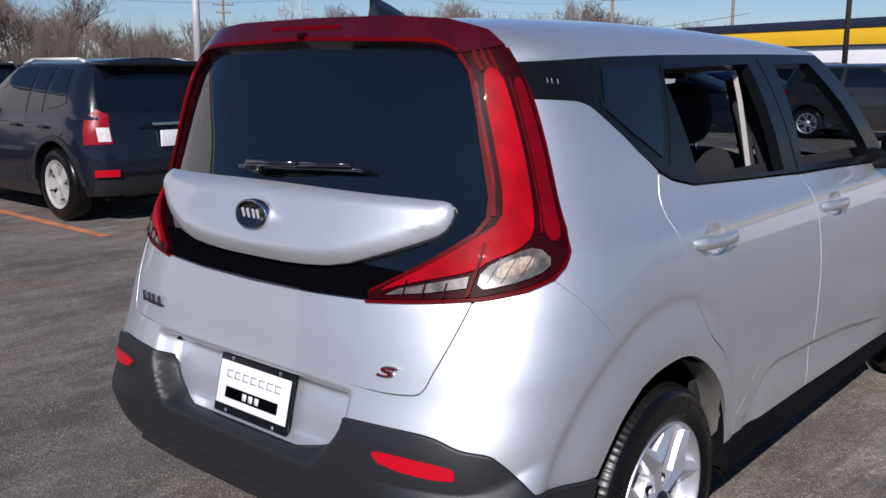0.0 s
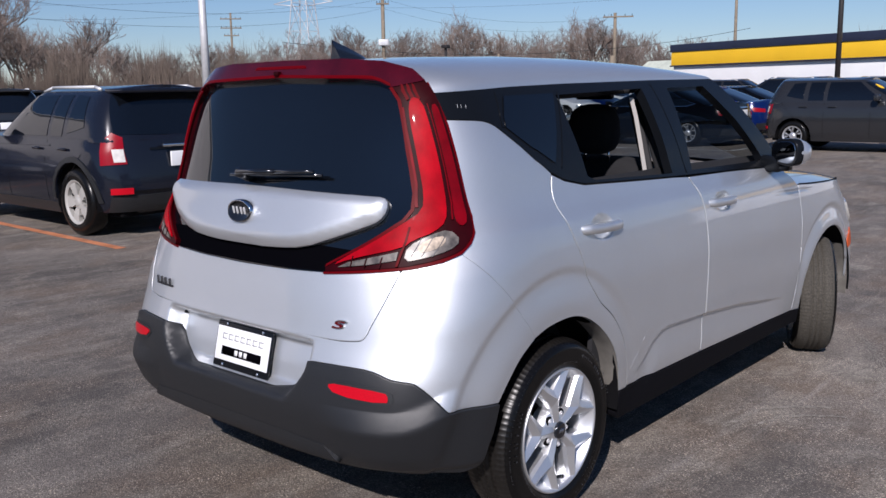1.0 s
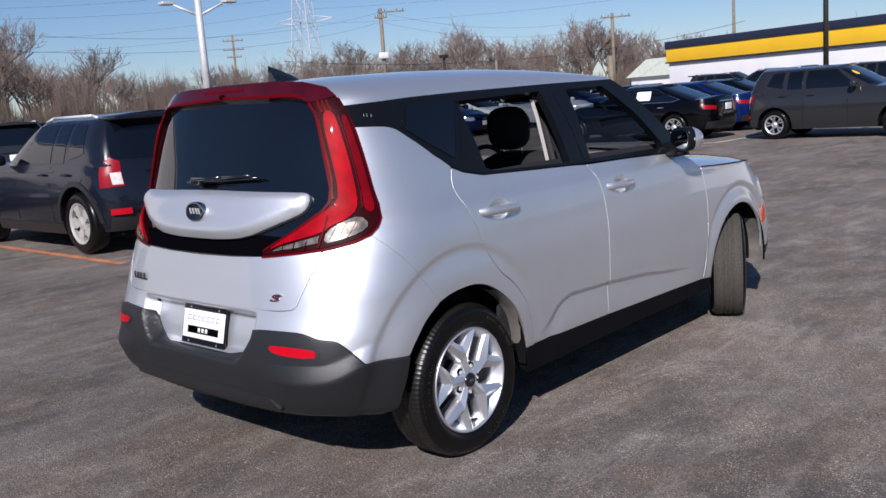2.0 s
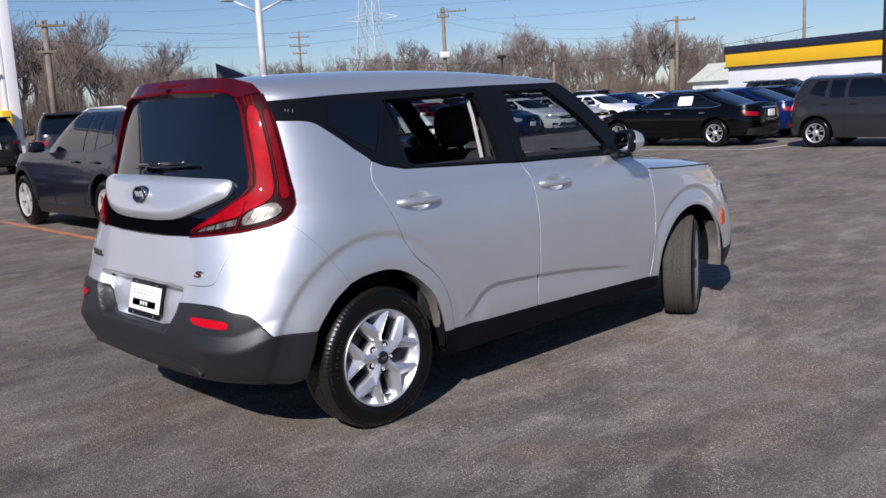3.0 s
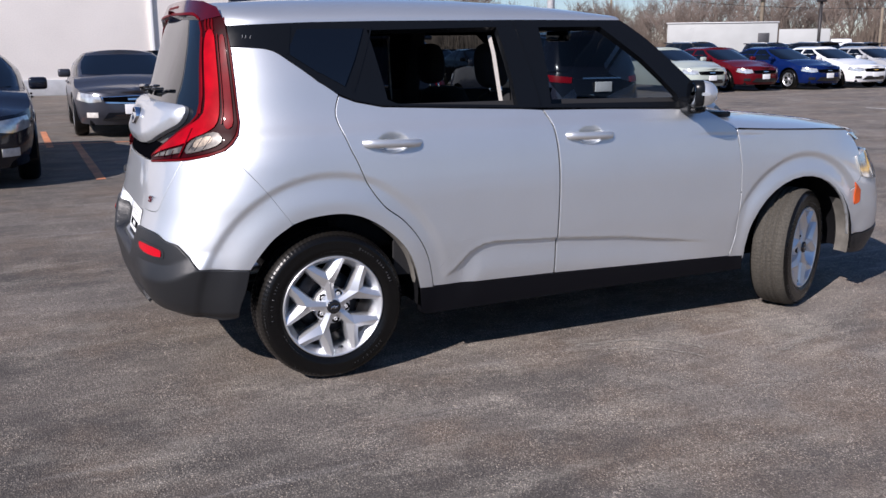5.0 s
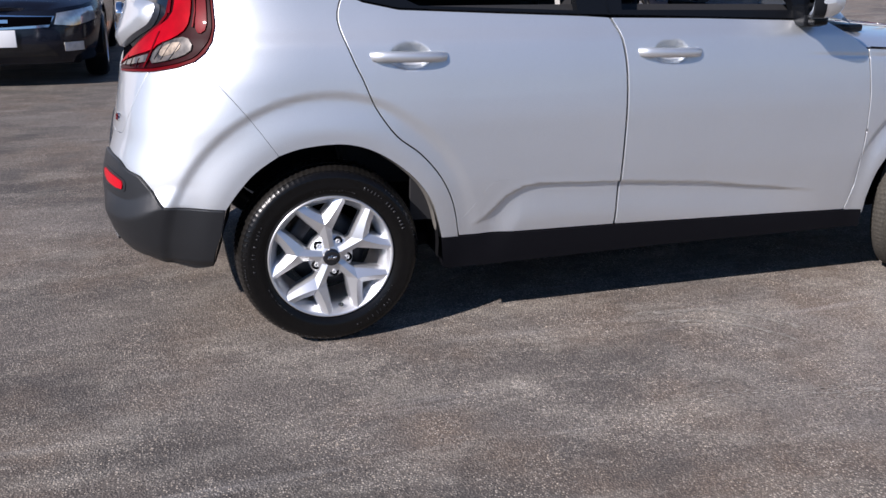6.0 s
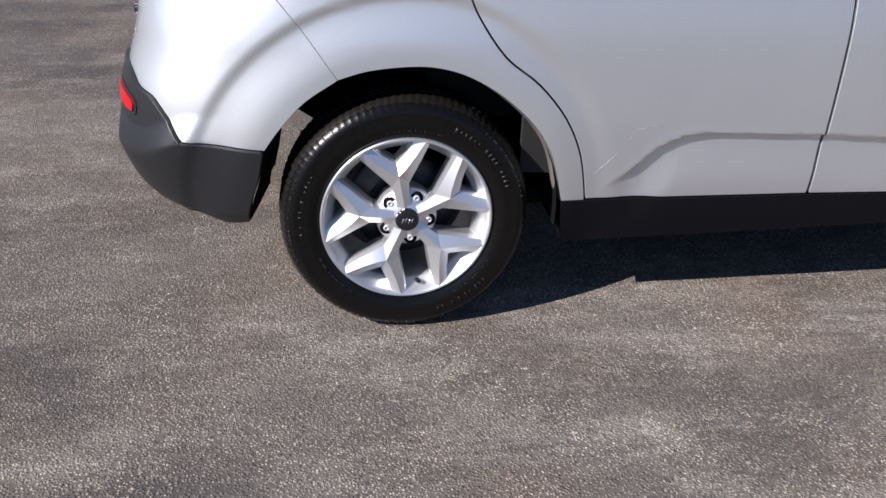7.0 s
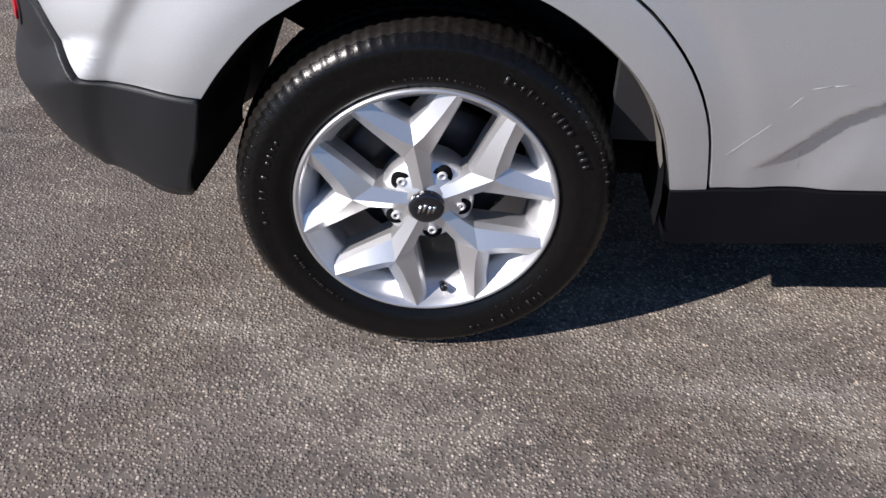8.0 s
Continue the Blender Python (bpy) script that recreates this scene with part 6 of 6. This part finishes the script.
x, y = polar(57.0, 42)
pole = thing("light_pole", "pale grey steel light pole with twin arms", "street lamp", pose(x, y, 0))
b2 = bmesh.new()
add_tube(b2, (0, 0, .6), (0, 0, 7.6), .19, .13, 14)
part("mast", b2, M_POLE, pole)
part("base", box((0, 0, .3), (.7, .7, .6), .05), M_WALL, pole)
for s in (-1, 1):
    b2 = bmesh.new()
    add_tube(b2, (0, 0, 5.75), (s * .9, -s * .5, 6.25), .06, .05, 8)
    arm = part("arm", b2, M_POLE, pole)
    part("lamp_head", box((s * 1.15, -s * .65, 6.32), (.6, .4, .14), .04), M_POLE, arm)
x, y = polar(18.4, 36, -2.4, -2.5)
pole = thing("light_pole", "slim dark bronze light pole beside the shop", "street lamp", pose(x, y, 0))
b2 = bmesh.new()
add_tube(b2, (0, 0, 0), (0, 0, 8.5), .10, .08, 10)
part("mast", b2, M_DARKPOLE, pole)
part("lamp_head", box((.3, 0, 8.5), (.8, .35, .12), .03), M_DARKPOLE, pole)
x, y = polar(42.2, 62)
pole = thing("light_pole", "short dark lamp post before the trees", "street lamp", pose(x, y, 0))
b2 = bmesh.new()
add_tube(b2, (0, 0, 0), (0, 0, 4.1), .10, .09, 8)
part("mast", b2, M_DARKPOLE, pole)
part("lamp_head", box((0, 0, 4.2), (.45, .45, .22), .04), M_DARKPOLE, pole)


def utility_pole(az, d, h, r, arms, box_at=None, label="weathered wooden utility pole with a crossarm"):
    x, y = polar(az, d)
    p = thing("utility_pole", label, "utility pole", pose(x, y, 0, 0, 0, az))
    b2 = bmesh.new()
    add_tube(b2, (0, 0, 0), (0, 0, h), r, r * .75, 8)
    part("mast", b2, M_WOOD, p)
    for z, half, dy in arms:
        arm = part("crossarm", box((-.15, dy, z), (.12, half * 2, .14), .01), M_WOOD, p)
        for t in (-.9, -.45, .45, .9):
            b3 = bmesh.new()
            add_tube(b3, (-.15, dy + t * half, z + .07), (-.15, dy + t * half, z + .27), .04, .03, 6)
            part("insulator", b3, M_STEEL, arm)
    if box_at:
        part("transformer", box((-.3, 0, box_at), (.4, 1.0, .6), .08), M_POLE, p)
    return Vector((x, y, h))


ends = [utility_pole(69.1, 55, 6.9, .20, [(6.6, .8, -.3), (5.2, .5, 0)]), utility_pole(45.7, 90, 10.4, .22, [(10.0, 1.3, -1.0), (9.5, .6, 0)], 5.9), utility_pole(31.6, 95, 8.6, .20, [(8.2, 1.5, -.3)]),
        utility_pole(54.6, 130, 12.0, .18, [(11.2, 1.4, 0), (10.0, 1.4, 0), (9.0, 1.0, 0)]), utility_pole(24.5, 120, 12.5, .22, [(12.0, 1.2, 0)]), utility_pole(39.0, 60, 3.6, .10, [], None, "plain wooden pole among the parked cars"),
        utility_pole(31.9, 75, 3.8, .28, [], None, "short pale post near the trees")]
# lattice pylon
x, y = polar(50.2, 170)
pylon = thing("pylon", "tall grey lattice power pylon behind the trees", "pylon", pose(x, y, 0, 0, 0, 20))
b2 = bmesh.new()
legs = []
for sx, sy in ((-1, -1), (1, -1), (1, 1), (-1, 1)):
    legs.append([Vector((sx * w2, sy * w2, z)) for z, w2 in ((0, 3.4), (6, 2.6), (12, 1.9), (17, 1.5), (22, 1.2), (30, .8))])
for k in range(4):
    p, q = legs[k], legs[(k + 1) % 4]
    for j in range(5):
        add_tube(b2, p[j], p[j + 1], .09, .09, 4, False)
        add_tube(b2, p[j], q[j + 1], .045, .045, 4, False)
        add_tube(b2, q[j], p[j + 1], .045, .045, 4, False)
        add_tube(b2, p[j + 1], q[j + 1], .045, .045, 4, False)
part("lattice", b2, M_POLE, pylon)
for z, w2 in ((17, 6.0), (22, 7.0), (27, 5.0)):
    b2 = bmesh.new()
    for s in (-1, 1):
        add_tube(b2, (0, s * w2, z), (0, s * 1.0, z + .9), .10, .10, 4)
        add_tube(b2, (0, s * w2, z), (0, s * 1.0, z - .6), .10, .10, 4)
    part("crossarm", b2, M_POLE, pylon)


def wire(p, q, sag, r=.010):
    b2 = bmesh.new()
    pts = [p.lerp(q, k / 16) - Vector((0, 0, sag * 4 * (k / 16) * (1 - k / 16))) for k in range(17)]
    rings = [[b2.verts.new(s + Vector((0, r * math.cos(g), r * math.sin(g))) + Vector((r * math.cos(g), 0, 0))) for g in (0, 2.1, 4.2)] for s in pts]
    for s, t in zip(rings, rings[1:]):
        for k in range(3):
            b2.faces.new((s[k], s[(k + 1) % 3], t[(k + 1) % 3], t[k]))
    return tagged(part("power_line", b2, M_DARKPOLE), "thin dark overhead power line between poles", "cable", group="overhead power lines")


for dz in (0, -.9):
    wire(ends[0] + Vector((0, 0, dz - .2)), ends[1] + Vector((0, 0, dz - .4)), 1.2)
    wire(ends[1] + Vector((0, 0, dz - .4)), ends[2] + Vector((0, 0, dz - .3)), 1.3)
wire(Vector((*polar(52, 62), 4.6)), Vector((*polar(24, 75), 5.6)), 1.3, .018)
for z0, z1, d in ((20.0, 26.0, 150), (17.5, 24.0, 160), (15.0, 19.0, 150), (22.5, 29.0, 165)):
    wire(Vector((*polar(82, d), z0)), Vector((*polar(50.2, 170), z0 + 1.5)), 3.0, .016)
    wire(Vector((*polar(50.2, 170), z0 + 1.5)), Vector((*polar(10, d), z1)), 3.0, .016)


# ---- bare winter trees ----
def tree_mesh(seed, height, spread):
    """Two meshes, trunk with limbs and crown of twigs, by forking."""
    r0 = random.Random(seed)
    thick, thin = ([], []), ([], [])

    def seg(store, p, q, a, b, n):
        vs, fs = store
        d = (q - p).normalized()
        s = d.orthogonal().normalized()
        t = d.cross(s)
        i = len(vs)
        for c, r in ((p, a), (q, b)):
            for k in range(n):
                g = 2 * math.pi * k / n
                vs.append(c + (s * math.cos(g) + t * math.sin(g)) * r)
        for k in range(n):
            fs.append((i + k, i + (k + 1) % n, i + n + (k + 1) % n, i + n + k))

    def grow(p, d, length, r, level):
        bend = Vector((r0.uniform(-1, 1), r0.uniform(-1, 1), r0.uniform(-.2, .6))) * .22
        q = p + d * length * .5
        d2 = (d + bend).normalized()
        e2 = q + d2 * length * .5
        store = thick if level < 3 else thin
        n = 6 if level < 2 else 3
        if level < 4:
            seg(store, p, q, r, r * .85, n)
            seg(store, q, e2, r * .85, r * .68, n)
        else:
            seg(store, p, e2, r, r * .6, n)
        if level >= 6:
            return
        kids = 3 if level in (1, 2, 3, 4) else 2
        for k in range(kids + (level == 0) * 2):
            base = p.lerp(q, .8) if (k == 0 and level > 0) else (q.lerp(e2, r0.uniform(.1, 1.0)))
            ax = Vector((r0.uniform(-1, 1), r0.uniform(-1, 1), r0.uniform(-.15, .75))).normalized()
            dd = (d2 * r0.uniform(.7, 1.1) + ax * spread * (1.0 if level else .8)).normalized()
            grow(base, dd, length * r0.uniform(.58, .80), max(.013, r * r0.uniform(.50, .70)), level + 1)
    grow(Vector((0, 0, -.1)), Vector((r0.uniform(-.1, .1), r0.uniform(-.1, .1), 1)).normalized(), height * .34, height * .0125, 0)
    out = []
    for (vs, fs), nm, m in ((thick, "trunk", M_BARK), (thin, "crown", M_TWIG)):
        me = bpy.data.meshes.new(nm)
        me.from_pydata(vs, [], fs)
        me.materials.append(m)
        out.append(me)
    return out


TREES = [tree_mesh(40 + k, 10.2 + (k % 3) * .9, .75 + .08 * (k % 4)) for k in range(6)]
TALL = [max(v.co.z for me in tm for v in me.vertices) for tm in TREES]
# heights of the wood's skyline by bearing
SKYLINE = [(24, 7), (29, 7.5), (31, 8.3), (32.6, 9.5), (33.4, 10.6), (34.4, 9.8), (35.5, 8.8), (40, 9), (41.3, 12), (42.6, 9.8), (43.5, 8.8), (49, 8.8), (52, 8.5), (54, 7.3), (61, 7.3), (62.5, 9.2), (63.5, 10.4), (64.8, 9.8), (66, 13.4), (68, 13.6), (69.3, 12.2), (70.5, 14.6), (80, 14.8)]
rnd = random.Random(3)
for k in range(165):
    az = 24.0 + 56.0 * ((k * .618) % 1.0)
    d = 92 + rnd.random() * 45
    x, y = polar(az, d)
    s = table(SKYLINE, az) * d / 112 / TALL[k % 6] * (1.04 - .40 * rnd.random() ** 1.3)
    t = thing("tree", "bare winter tree at the edge of the lot", "tree", pose(x, y, 0, 0, 0, rnd.uniform(0, 360)) @ Matrix.Diagonal((s, s, s, 1)), group="bare trees along the lot")
    tm = TREES[k % 6]
    linked("trunk", tm[0], t)
    linked("crown", tm[1], t)
# undergrowth
vs, fs = [], []
for k in range(22000):
    az = rnd.uniform(22, 82)
    d = 88 + rnd.random() * 45
    x, y = polar(az, d)
    h = rnd.uniform(1.0, 4.4) * (1 + .25 * math.sin(az * 1.3) + .15 * math.sin(az * 4.1)) * (.95 if az < 36 else 1.35 if az > 52 else 1)
    lx, ly = rnd.uniform(-.5, .5), rnd.uniform(-.5, .5)
    for j in range(3):
        i = len(vs)
        w2, z0 = rnd.uniform(.012, .035), rnd.uniform(0, .5) * h * .4
        fx, fy = lx + rnd.uniform(-.6, .6), ly + rnd.uniform(-.6, .6)
        bx, by = x + lx * z0 / h, y + ly * z0 / h
        vs += [(bx - w2, by + w2, z0), (bx + w2, by - w2, z0), (bx + fx, by + fy, z0 + (h - z0) * rnd.uniform(.7, 1)), (bx - w2, by - w2, z0)]
        fs += [(i, i + 1, i + 2), (i + 1, i + 3, i + 2)]
me = bpy.data.meshes.new("undergrowth")
me.from_pydata(vs, [], fs)
me.materials.append(M_BRUSH)
tagged(linked("undergrowth", me), "dry brown undergrowth below the bare trees", "undergrowth", kind="stuff")
# unseen woods added round the lot's other sides to darken low reflections
vs, fs = [], []
for k in range(9000):
    az, d = rnd.uniform(84, 378), 96 + rnd.random() * 30
    x, y = polar(az, d)
    h = rnd.uniform(4.0, 8.5) * (1 + .2 * math.sin(az * .21) + .12 * math.sin(az * .9))
    for j in range(4):
        i = len(vs)
        w2, z0 = rnd.uniform(.03, .10), rnd.uniform(0, .55) * h
        g = rnd.uniform(0, 6.28)
        lean = rnd.uniform(.3, 1.6)
        vs += [(x + w2, y + w2, z0), (x - w2, y - w2, z0), (x + lean * math.cos(g), y + lean * math.sin(g), z0 + (h - z0) * rnd.uniform(.6, 1)), (x - w2, y + w2, z0)]
        fs += [(i, i + 1, i + 2), (i + 1, i + 3, i + 2)]
me = bpy.data.meshes.new("far_woods")
me.from_pydata(vs, [], fs)
me.materials.append(M_BRUSH)
tagged(linked("far_woods", me), "unseen brown woods ring added to darken the car's reflections", "woods", kind="stuff")
# rising ground under the trees
b2 = bmesh.new()
rows = []
for i in range(61):
    az = 15 + 75 * i / 60
    rows.append([Vector((*polar(az, d), h + .25 * math.sin(az * 2.3 + d))) for d, h in ((82, -.3), (92, .5), (110, 1.2), (140, 1.6), (200, 1.8))])
tagged(part("verge", grid_sheet(rows), mat("dry_grass", (0.20, 0.15, 0.09), .95, mottle=.35, mottle_scale=.25, grain=.3, grain_scale=4)), "dry grass bank under the bare trees", "ground", kind="structure")
